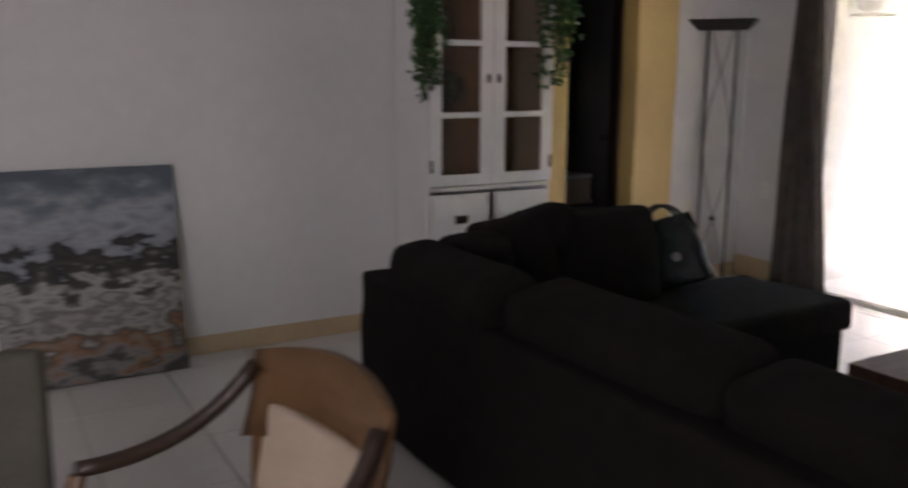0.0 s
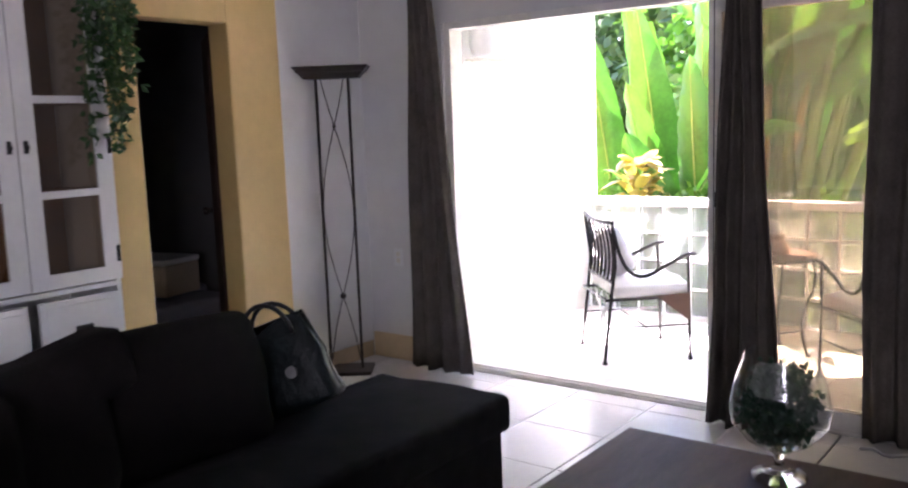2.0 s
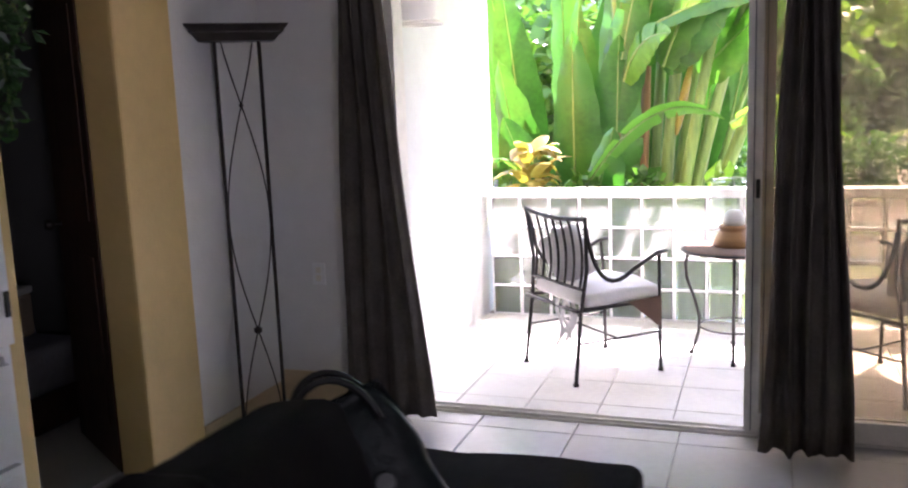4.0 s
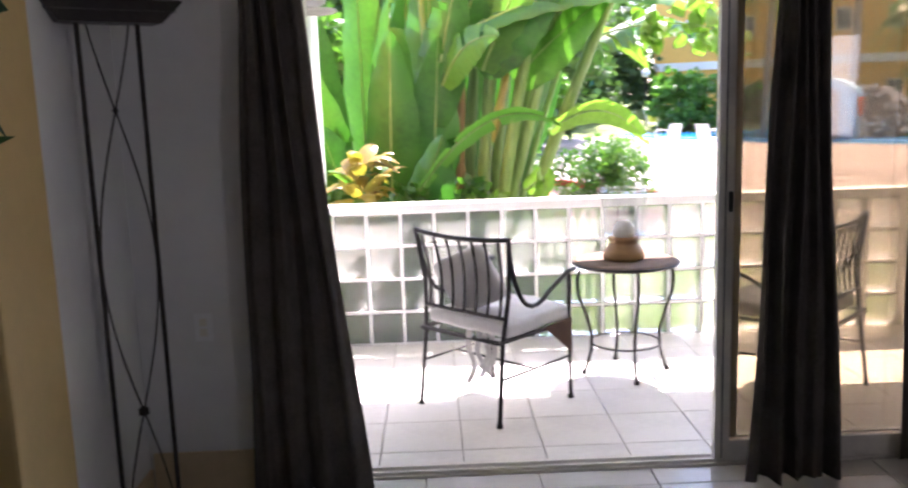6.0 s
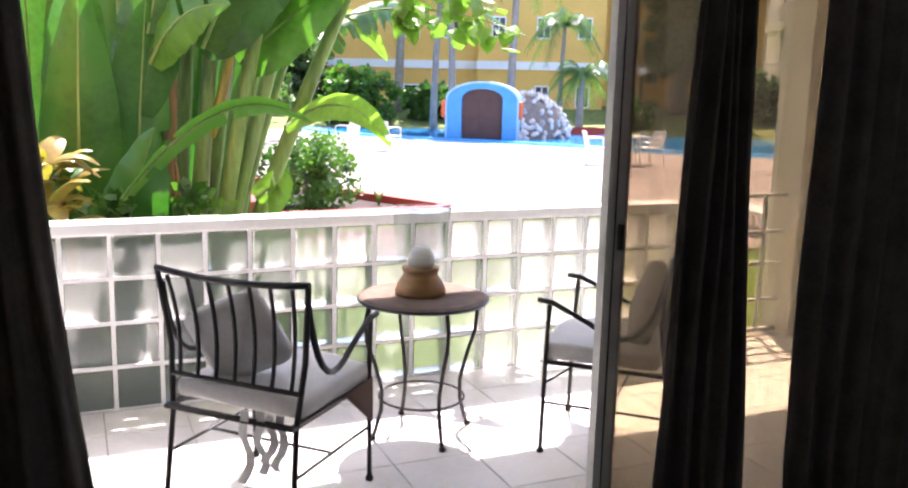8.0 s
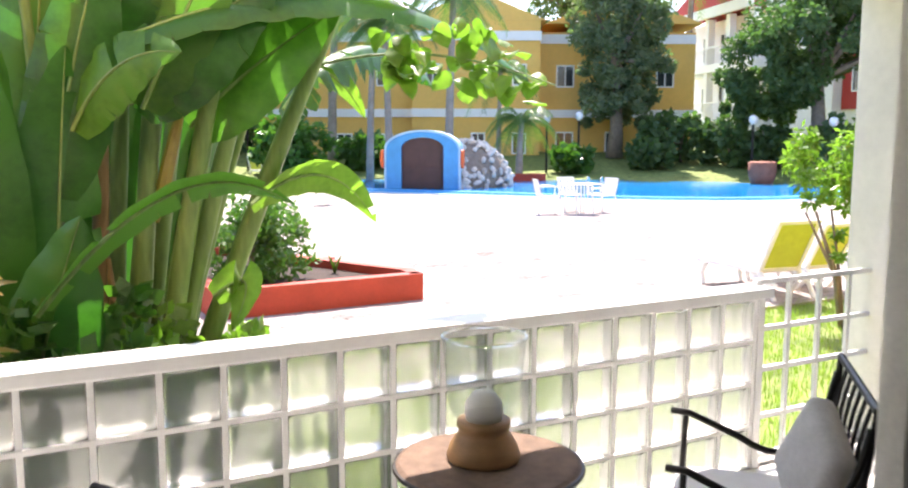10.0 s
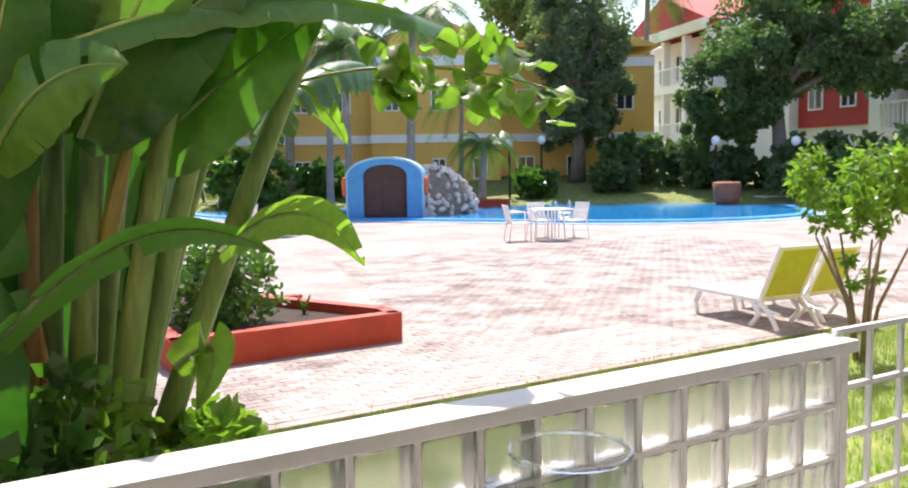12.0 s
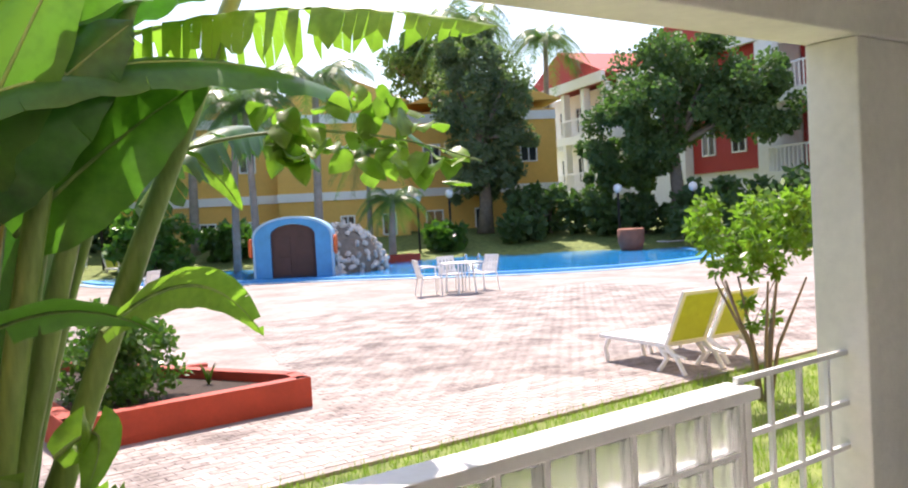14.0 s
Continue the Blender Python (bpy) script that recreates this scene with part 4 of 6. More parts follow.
def iron_chair(m, label, tie):
    """Wrought iron armchair; the seat looks along +y."""
    t = thing("patio_chair", m, label, "chair", "terrace chairs")
    w = 0.26
    for s in (-1, 1):
        part("front_leg", rod((s * w, 0.268, 0.012), (s * w, 0.26, 0.42), (s * (w + 0.01), 0.25, 0.64), r=0.0095), M_IRON, t)
        part("foot", lathe(bmesh.new(), [(0.014, 0), (0.016, 0.01), (0.011, 0.022)], 10, s * w, 0.268), M_IRON, t)
        part("rear_leg", tube(bmesh.new(), [(s * w, -0.268, 0.012), (s * (w - 0.01), -0.225, 0.38), (s * (w + 0.01), -0.20, 0.60), (s * (w + 0.04), -0.225, 0.865)], 0.0105), M_IRON, t)
        part("foot", lathe(bmesh.new(), [(0.014, 0), (0.016, 0.01), (0.011, 0.022)], 10, s * w, -0.268), M_IRON, t)
        part("arm", tube(bmesh.new(), arc((s * (w + 0.03), -0.215, 0.82), (s * (w + 0.035), -0.15, 0.42), (s * (w + 0.02), 0.08, 0.58), 9) + [Vector((s * (w + 0.01), 0.24, 0.65)), Vector((s * (w + 0.01), 0.30, 0.655))], 0.0115, 8), M_IRON, t, smooth=True)
        part("stretcher", rod((s * w, 0.268, 0.22), (s * w, -0.245, 0.22), r=0.006), M_IRON, t)
        part("brace", tube(bmesh.new(), arc((s * w, 0.265, 0.3), (s * w, 0.18, 0.36), (s * w, 0.14, 0.395), 5), 0.005, 6), M_IRON, t)
    part("stretcher", rod((-w, -0.01, 0.22), (w, -0.01, 0.22), r=0.006), M_IRON, t)
    part("seat_frame", boxes((-w, w, 0.24, 0.26, 0.385, 0.4), (-w, w, -0.26, -0.24, 0.385, 0.4), (-w, -w + 0.02, -0.24, 0.24, 0.385, 0.4), (w - 0.02, w, -0.24, 0.24, 0.385, 0.4), (-w + 0.02, w - 0.02, -0.01, 0.01, 0.385, 0.4)), M_IRON, t)
    part("top_rail", tube(bmesh.new(), arc((-w - 0.045, -0.225, 0.87), (0, -0.25, 0.835), (w + 0.045, -0.225, 0.87), 8), 0.012), M_IRON, t)
    part("lower_rail", rod((-w, -0.215, 0.50), (w, -0.215, 0.50), r=0.0095), M_IRON, t)
    for k in range(7):
        x = -w + 0.035 + k * (2 * w - 0.07) / 6
        part("back_bar", tube(bmesh.new(), arc((x, -0.215, 0.50), (x * 1.03, -0.18, 0.66), (x * 1.1, -0.238, 0.85), 6), 0.0075, 6), M_IRON, t)
    bm = one(-w + 0.0, w - 0.0, -0.20, 0.28, 0.402, 0.47, bevel=0.028, seg=3)
    bmesh.ops.subdivide_edges(bm, edges=[e for e in bm.edges if e.calc_length() > 0.15], cuts=4, use_grid_fill=True)
    for v in bm.verts:
        v.co.z += 0.012 * noise.noise(v.co * 6) + (0.02 * (1 - (v.co.x / w) ** 2) if v.co.z > 0.44 else 0)
    part("seat_cushion", bm, M_CUSH, t, "white seat cushion", smooth=True)
    bm = one(-0.15, 0.15, -0.045, 0.045, 0.0, 0.29, bevel=0.043, seg=3)
    bmesh.ops.rotate(bm, verts=bm.verts, cent=(0, 0, 0.14), matrix=Euler((radians(16), radians(-24), radians(8))).to_matrix())
    bmesh.ops.translate(bm, verts=bm.verts, vec=(-0.05, -0.11, 0.485))
    part("back_pillow", bm, mat("grey_pillow_cloth", (0.52, 0.50, 0.49), 0.9, 0.15, 9.0, 0.3, 160), t, "grey scatter pillow", smooth=True)
    bm = bmesh.new()
    v = [bm.verts.new(p) for p in ((w + 0.012, 0.26, 0.42), (w + 0.012, 0.05, 0.41), (w + 0.012, 0.262, 0.24), (w + 0.016, 0.26, 0.42), (w + 0.016, 0.05, 0.41), (w + 0.016, 0.262, 0.24))]
    for f in ((0, 1, 2), (5, 4, 3), (0, 3, 4, 1), (1, 4, 5, 2), (2, 5, 3, 0)):
        bm.faces.new([v[i] for i in f])
    part("side_flap", bm, mat("brown_canvas", (0.10, 0.055, 0.035), 0.9, 0.2, 10), t, "brown canvas side flap")
    if tie:
        bm = bmesh.new()
        for k, (x, dz) in enumerate(((0.12, -0.22), (0.06, -0.26), (0.16, -0.17), (0.2, -0.20))):
            rows = [[Vector((x + 0.015 * math.sin(i * 1.1 + k) + u, -0.24 - 0.02 * math.sin(i * 0.8 + k), 0.43 + dz * i / 8)) for u in (-0.016, 0.016)] for i in range(9)]
            sheet(bm, rows)
        ob = part("tie", bm, M_CUSH, t, "white cloth tie hanging from the cushion")
        ob.modifiers.new("thickness", "SOLIDIFY").thickness = 0.002
    return t


iron_chair(pose(0.897, -1.085, 0, rz=-46), "black wrought iron armchair with a white seat cushion and hanging ties", True)
iron_chair(pose(2.395, -1.08, 0, rz=46), "black wrought iron armchair with a white seat cushion", False)


def bistro_table():
    t = thing("bistro_table", pose(1.63, -0.71, 0), "round bistro table with a woven brown top and curved iron legs", "table")
    part("tabletop", lathe(bmesh.new(), [(0.0, 0.595), (0.262, 0.595), (0.275, 0.602), (0.275, 0.615), (0.262, 0.622), (0, 0.622)], 40), M_MAT, t, "woven brown table top")
    part("rim", tube(bmesh.new(), [Vector((0.277 * math.cos(a), 0.277 * math.sin(a), 0.608)) for a in (2 * math.pi * k / 40 for k in range(41))], 0.008, 6, cap=False), M_IRON, t)
    for k in range(4):
        a = math.radians(2 + 90 * k)
        c, s = math.cos(a), math.sin(a)
        pts = [Vector((r * c, r * s, z)) for r, z in ((0.245, 0.595), (0.262, 0.52), (0.255, 0.44), (0.215, 0.33), (0.185, 0.22), (0.188, 0.13), (0.21, 0.05), (0.225, 0.01))]
        part("leg", tube(bmesh.new(), pts, 0.009, 8), M_IRON, t, smooth=True)
        part("foot", lathe(bmesh.new(), [(0.013, 0), (0.015, 0.01), (0.01, 0.02)], 10, 0.227 * c, 0.227 * s), M_IRON, t)
    part("brace_ring", tube(bmesh.new(), [Vector((0.186 * math.cos(a), 0.186 * math.sin(a), 0.17)) for a in (2 * math.pi * k / 32 for k in range(33))], 0.005, 6, cap=False), M_IRON, t)


bistro_table()


def hurricane():
    t = thing("candle_holder", pose(1.625, -0.69, 0.6225), "turned wooden candle holder with a clear glass hurricane shade", "candle holder")
    part("base", lathe(bmesh.new(), [(0.105, 0), (0.11, 0.014), (0.10, 0.045), (0.078, 0.08), (0.07, 0.092), (0.08, 0.1), (0.08, 0.118), (0.05, 0.12), (0, 0.12)], 32), M_HAT, t, smooth=True)
    part("candle", lathe(bmesh.new(), [(0.054, 0.1205), (0.057, 0.14), (0.055, 0.17), (0.035, 0.2), (0.0, 0.205)], 20), M_WAX, t, smooth=True)
    prof = [(0.08, 0.1205), (0.103, 0.16), (0.113, 0.25), (0.118, 0.31), (0.124, 0.368)]
    bm = lathe(bmesh.new(), prof, 36)
    bmesh.ops.delete(bm, geom=[f for f in bm.faces if len(f.verts) > 4], context="FACES")
    part("glass_shade", bm, thin_glass("hurricane_glass", (0.85, 0.875, 0.87), 0.12), t, smooth=True)
    part("glass_rim", tube(bmesh.new(), [Vector((0.124 * math.cos(a), 0.124 * math.sin(a), 0.369)) for a in (2 * math.pi * k / 36 for k in range(37))], 0.005, 6, cap=False), glass_mat("rim_glass", (0.9, 0.93, 0.92), 0.02, 1.5), t)


hurricane()

# ---- grounds ----
GZ = -0.26


def smooth_loop(pts, n=8):
    out = []
    m = len(pts)
    for i in range(m):
        p0, p1, p2, p3 = (Vector(pts[(i + k - 1) % m]) for k in range(4))
        for q in range(n):
            t = q / n
            out.append(0.5 * (2 * p1 + (p2 - p0) * t + (2 * p0 - 5 * p1 + 4 * p2 - p3) * t * t + (3 * p1 - p0 - 3 * p2 + p3) * t ** 3))
    return [(v.x, v.y) for v in out]


def grown(loop, d):
    n = len(loop)
    out = []
    for i in range(n):
        (ax, ay), (bx, by) = loop[i - 1], loop[(i + 1) % n]
        t = Vector((bx - ax, by - ay)).normalized()
        out.append((loop[i][0] + t.y * d, loop[i][1] - t.x * d))
    return out


POOL = smooth_loop([(9.3, 31), (10.3, 26.6), (14.6, 21.2), (17.5, 17.3), (20.5, 15.5), (23.8, 15.6), (26.2, 17.8), (28.6, 21), (30.2, 24.5), (30.8, 28.5), (29, 33), (23.5, 37), (15.5, 39.5), (10.6, 36.5)])

# ground: one sheet to the horizon, rising behind the pool
def rise(x, y):
    d = math.hypot(x, y)
    return GZ - 0.03 + max(0, min(1, (d - 33) / 9)) * 1.15


bm = bmesh.new()
cut = [-600, -300, -150, -80] + list(range(-50, 84, 3)) + [110, 160, 300, 600]
sheet(bm, [[Vector((x, y, rise(x, y))) for x in cut] for y in cut])
struct("ground", bm, M_GRASS, "green lawn around the pool", smooth=True)
bm = bmesh.new()
prism(bm, [(-14, 3.62), (34, 3.85), (33, 24), (33.2, 33), (26, 41.5), (9, 44), (5, 36), (2, 27), (-3, 15), (-14, 13)], GZ - 0.04, GZ)
struct("pool_deck", bm, M_PAVE, "pale pink paved pool deck")
struct("pool_rim", prism(bmesh.new(), grown(POOL, 0.75), GZ, GZ + 0.03), M_LBLUE, "pale blue pool rim")
struct("pool_edge", prism(bmesh.new(), grown(POOL, 0.42), GZ + 0.03, GZ + 0.1), M_BLUE, "blue tiled pool edge")
struct("pool_wall", prism(bmesh.new(), grown(POOL, 0.1), GZ + 0.1, GZ + 0.104), M_PBLUE, "blue pool wall")
struct("water", prism(bmesh.new(), POOL, GZ + 0.104, GZ + 0.108), M_WATER, "bright blue pool water")

# grass blades along the parapet
rnd = random.Random(31)
verts, faces = [], []
for _ in range(26000):
    x, y = rnd.uniform(-1.0, 9.5), rnd.uniform(0.25, 3.9)
    if y > 3.62 + 0.01 * x + 0.12 * rnd.random():
        continue
    h = rnd.uniform(0.03, 0.09)
    a, b = rnd.uniform(0, 6.28), rnd.uniform(0, 0.05)
    w = 0.005
    i = len(verts)
    verts += [(x - w * math.cos(a), y - w * math.sin(a), GZ - 0.03), (x + w * math.cos(a), y + w * math.sin(a), GZ - 0.03), (x + b * math.sin(a), y - b * math.cos(a), GZ - 0.02 + h)]
    faces.append((i, i + 1, i + 2))
me = bpy.data.meshes.new("grass")
me.from_pydata(verts, [], faces)
me.materials.append(leaf_mat("grass_blade", (0.12, 0.19, 0.03), (0.19, 0.26, 0.05), 0.35, 0.6))
tagged(new("grass", me), "short green grass strip beside the terrace", "grass", kind="stuff")


# ---- plants ----
def blade(bm, pts, width, fold=0.25, torn=0.0, rnd=random, side=None, tip=0.35, hang=0.0):
    """A long leaf along points: two halves folded along the midrib, edge split into hanging strips where torn."""
    pts = [Vector(p) for p in pts]
    n = len(pts)
    for s in (-1, 1):
        prev = None
        for i, p in enumerate(pts):
            t = i / (n - 1)
            d = (pts[min(i + 1, n - 1)] - pts[max(i - 1, 0)]).normalized()
            sd = side or d.cross(Vector((0, 0, 1)))
            sd = (sd - d * sd.dot(d)).normalized()
            up = sd.cross(d).normalized()
            w = width * (math.sin(math.pi * (0.06 + 0.94 * t) ** 0.75) ** 0.6 if t < 1 else 0.02) * (1 - tip * max(0, t - 0.7))
            wave = 0.06 * width * math.sin(i * 1.7 + s)
            e1 = p + sd * s * w * 0.55 - up * w * fold * 0.35 + up * wave * 0.4
            e2 = p + sd * s * w * (1 - 0.3 * hang) - up * w * (fold + hang * (0.6 + 0.3 * math.sin(i * 2.3))) + up * wave
            if prev and not (torn and rnd.random() < torn * 0.25):
                a, b1, b2, d0 = prev
                gap = 0.35 * (e2 - b2) * rnd.random() * rnd.random() if torn and rnd.random() < torn else Vector()
                v = [bm.verts.new(q) for q in (a, b1, b2, p, e1, e2 - gap)]
                bm.faces.new((v[0], v[1], v[4], v[3]) if s > 0 else (v[3], v[4], v[1], v[0]))
                bm.faces.new((v[1], v[2], v[5], v[4]) if s > 0 else (v[4], v[5], v[2], v[1]))
            prev = (p, e1, e2, d)
    bmesh.ops.remove_doubles(bm, verts=bm.verts, dist=0.00002)
    for f in bm.faces:
        f.smooth = True
    return bm


def banana():
    """A fan of thick stems with broad leaves; arching leaves hang towards the terrace."""
    o = Vector((1.05, 1.75, GZ - 0.03))
    t = thing("banana_clump", Matrix.Translation(o), "tall banana clump with thick green stems and broad torn leaves", "plant")
    r = random.Random(12)
    stems = [((1.08, 1.77), (1.48, 1.69, 0.95), (2.10, 1.55, 2.40), 0.047), ((1.05, 1.72), (1.26, 1.64, 1.0), (1.68, 1.52, 2.35), 0.043), ((1.02, 1.64), (1.18, 1.56, 1.0), (1.48, 1.46, 2.4), 0.045),
             ((0.98, 1.82), (1.12, 1.80, 1.0), (1.36, 1.74, 2.5), 0.043), ((0.93, 1.68), (1.02, 1.62, 1.0), (1.18, 1.55, 2.5), 0.047), ((0.86, 1.78), (0.92, 1.74, 1.0), (1.02, 1.66, 2.5), 0.04),
             ((0.80, 1.66), (0.83, 1.62, 1.0), (0.90, 1.58, 2.4), 0.036), ((1.14, 1.98), (1.36, 2.02, 0.9), (1.80, 2.10, 2.0), 0.026), ((0.74, 1.86), (0.68, 1.84, 1.0), (0.58, 1.80, 2.3), 0.04), ((1.10, 1.90), (1.28, 1.9, 0.9), (1.56, 1.92, 2.2), 0.03)]
    for k, (b, m, e, rad) in enumerate(stems):
        pts = [p - o for p in arc((*b, GZ - 0.05), m, (e[0] * 1.25 - m[0] * 0.25, e[1] * 1.25 - m[1] * 0.25, e[2] * 1.25 - m[2] * 0.25), 12)]
        part("stem", tube(bmesh.new(), pts, [rad * (1.35 - 0.55 * i / 12 + 0.05 * math.sin(i * 2.1 + k)) for i in range(13)], 12), M_STEM if k != 6 else M_DRYSTEM, t, smooth=True)
    for b, e in (((0.90, 1.60), (0.86, 1.5, 1.0)), ((0.70, 1.75), (0.62, 1.7, 1.2)), ((1.10, 1.66), (1.2, 1.55, 0.75)), ((0.98, 1.58), (1.0, 1.5, 0.6))):
        part("dry_sheath", tube(bmesh.new(), [p - o for p in arc((*b, GZ - 0.05), (b[0], b[1], 0.5), e, 6)], [0.05, 0.05, 0.045, 0.04, 0.03, 0.02, 0.01], 8), M_DRYSTEM, t)
    part("yellow_sheath", tube(bmesh.new(), [p - o for p in arc((1.10, 1.6, 1.15), (1.16, 1.56, 1.45), (1.24, 1.5, 1.78), 6)], [0.012, 0.03, 0.036, 0.034, 0.03, 0.02, 0.006], 8), M_YLEAF, t, "yellowing leaf sheath")
    def leaf(p0, p1, p2, w, torn=0.0, fold=0.25, side=None, hang=0.0, n=22, m=M_BANANA):
        bm = blade(bmesh.new(), [p - o for p in arc(p0, p1, p2, n)], w, fold, torn, r, Vector(side) if side else None, hang=hang)
        ob = part("leaf", bm, m, t)
        part("midrib", tube(bmesh.new(), [p - o - Vector((0, 0, 0.006)) for p in arc(p0, p1, p2, 12)], [0.012 * (1 - 0.85 * i / 12) for i in range(13)], 6), M_STEM, ob)
    # leaves that reach over the parapet side; brighter materials carry their backlight
    leaf((0.52, 0.95, 0.86), (1.06, 0.75, 1.62), (1.51, 0.72, 1.29), 0.085, 0.12, 0.3, side=(0.1, -0.65, 0.72), m=M_BRIGHT)
    leaf((1.52, 1.42, 1.24), (2.02, 1.66, 1.58), (2.44, 2.0, 1.06), 0.105, 0.08, 0.3, side=(0.1, -0.5, 0.85), m=M_LTLEAF)
    leaf((1.9, 1.95, 1.98), (2.25, 2.1, 2.02), (2.51, 2.33, 1.69), 0.075, 0.05, 0.3, side=(0.1, -0.5, 0.85), m=M_LTLEAF)
    leaf((1.80, 1.75, 1.72), (2.35, 2.1, 2.42), (3.22, 2.75, 1.92), 0.15, 0.85, 0.5, hang=0.95, n=44)
    leaf((1.5, 2.1, 2.34), (2.15, 1.3, 2.64), (2.72, 0.42, 2.29), 0.2, 0.8, 0.4, hang=0.95, n=44, m=M_LTLEAF)
    leaf((0.98, 1.25, 2.02), (2.05, 1.15, 2.52), (2.92, 1.15, 1.90), 0.15, 0.25, 0.35, side=(0.15, -0.8, -0.45), n=34)
    leaf((1.34, 1.5, 0.78), (1.6, 1.42, 1.0), (1.40, 1.38, 0.62), 0.10, 0.0, 0.25, side=(0.85, -0.5, 0), m=M_LTLEAF)
    # undersides between the stem tops, backlight put into the brighter ones' colour
    leaf((1.28, 1.62, 1.62), (1.55, 1.45, 1.95), (1.98, 1.35, 2.22), 0.22, 0.05, 0.2, side=(0.6, -0.5, -0.5), m=M_BRIGHT)
    leaf((0.98, 1.45, 1.72), (1.25, 1.25, 2.05), (1.62, 1.12, 2.36), 0.24, 0.1, 0.25, side=(0.6, -0.5, -0.5))
    leaf((0.72, 1.35, 1.60), (0.86, 1.1, 1.98), (1.12, 0.95, 1.92), 0.15, 0.4, 0.3, side=(0.5, -0.6, -0.5), m=M_BRIGHT)
    leaf((0.80, 1.5, 1.75), (0.95, 1.35, 2.2), (1.15, 1.25, 2.6), 0.22, 0.1, 0.3, side=(0.8, -0.4, -0.2), m=M_BRIGHT)
    leaf((1.2, 1.6, 2.1), (1.6, 1.4, 2.6), (2.2, 1.3, 2.62), 0.24, 0.1, 0.3)
    leaf((0.62, 1.4, 1.3), (0.72, 1.3, 1.9), (0.86, 1.2, 2.4), 0.2, 0.1, 0.3, side=(0.85, -0.3, -0.2))
    leaf((1.02, 1.38, 1.70), (1.22, 1.22, 2.2), (1.50, 1.10, 2.75), 0.17, 0.05, 0.25, side=(0.8, -0.45, 0.3), m=M_BRIGHT)
    leaf((0.84, 1.42, 1.85), (0.98, 1.30, 2.3), (1.12, 1.22, 2.85), 0.18, 0.05, 0.25, side=(0.9, -0.3, 0.2))
    leaf((1.22, 1.48, 2.0), (1.42, 1.36, 2.4), (1.75, 1.22, 2.85), 0.16, 0.05, 0.25, side=(0.75, -0.5, 0.3), m=M_BRIGHT)
    # side shoot with bright lobed leaves
    way = ((1.75, 1.95, 1.85), (2.25, 1.25, 2.15), (2.85, 0.72, 1.82))
    shoot = part("side_shoot", tube(bmesh.new(), [p - o for p in arc(*way, 10)], [0.011 - 0.0008 * i for i in range(11)], 6), M_STEM, t)
    line = arc(*way, 20)
    for k in range(60):
        p = line[r.randrange(9, 20)] + Vector((r.uniform(-0.07, 0.07), r.uniform(-0.07, 0.07), r.uniform(-0.14, 0.14)))
        q = p + Vector((r.uniform(-0.1, 0.12), r.uniform(-0.11, 0.07), r.uniform(-0.13, 0.02)))
        part("leaflet", blade(bmesh.new(), [u - o for u in arc(p, p.lerp(q, 0.5) + Vector((0, 0, 0.03)), q, 7)], r.uniform(0.045, 0.07), 0.2, 0.0, r, Vector((r.uniform(0.3, 1), r.uniform(-0.8, 0.2), r.uniform(-0.4, 0.4)))), M_LTLEAF, shoot)
    # dark leaves behind the stems
    for x, y, z0, z1, lx in ((0.55, 2.3, -0.1, 1.7, 0.2), (0.85, 2.5, -0.1, 2.0, 0.1), (1.15, 2.45, -0.1, 1.6, 0.3), (0.7, 2.7, 0.5, 2.6, 0.2), (1.05, 2.8, 0.6, 2.7, 0.3), (1.4, 2.7, 0.7, 2.5, 0.4), (0.35, 2.6, 0.4, 2.5, 0.1), (1.25, 2.3, 0.9, 2.4, 0.25), (1.5, 2.9, 1.0, 2.9, 0.4), (0.9, 2.2, 1.0, 2.7, 0.2)):
        yaw = r.uniform(-0.5, 0.5)
        leaf((x, y, z0), (x + lx * 0.3, y - 0.1, (z0 + z1) / 2), (x + lx, y - 0.2, z1), 0.2 + 0.06 * r.random(), 0.05, 0.3, side=(math.cos(yaw), math.sin(yaw), 0))
    # upright broad leaves
    ups = [(-0.45, 2.5, 0.75, 2.9, -0.25), (-0.2, 1.9, 0.45, 2.5, -0.15), (0.05, 2.4, 0.6, 3.0, 0.0), (0.25, 1.75, 0.4, 2.3, 0.1), (0.42, 2.6, 0.9, 3.2, 0.05), (0.55, 1.95, 0.7, 2.9, 0.15), (0.68, 2.1, 1.0, 3.1, -0.05), (-0.7, 2.9, 0.6, 2.8, -0.3),
           (0.10, 1.30, 0.2, 1.35, -0.28), (0.45, 1.25, 0.15, 1.25, 0.25), (-0.12, 1.5, 0.3, 1.8, -0.15), (0.30, 1.45, 0.5, 2.0, 0.05), (-1.0, 2.4, 0.5, 2.5, -0.2), (0.62, 1.55, 0.55, 1.95, 0.08)]
    for x, y, z0, z1, lx in ups:
        yaw = r.uniform(-0.6, 0.6)
        part("stalk", tube(bmesh.new(), [p - o for p in arc((x * 0.5 + 0.4, y, GZ - 0.03), (x * 0.8 + 0.15, y, z0 * 0.5), (x, y, z0), 8)], [0.03 * (1 - 0.05 * i) for i in range(9)], 8), M_STEM, t, smooth=True)
        leaf((x, y, z0), (x + lx * 0.3, y - 0.15, (z0 + z1) / 2), (x + lx, y - 0.3, z1), 0.19 + 0.08 * r.random(), 0.08, 0.3, side=(math.cos(yaw), math.sin(yaw), 0))


banana()


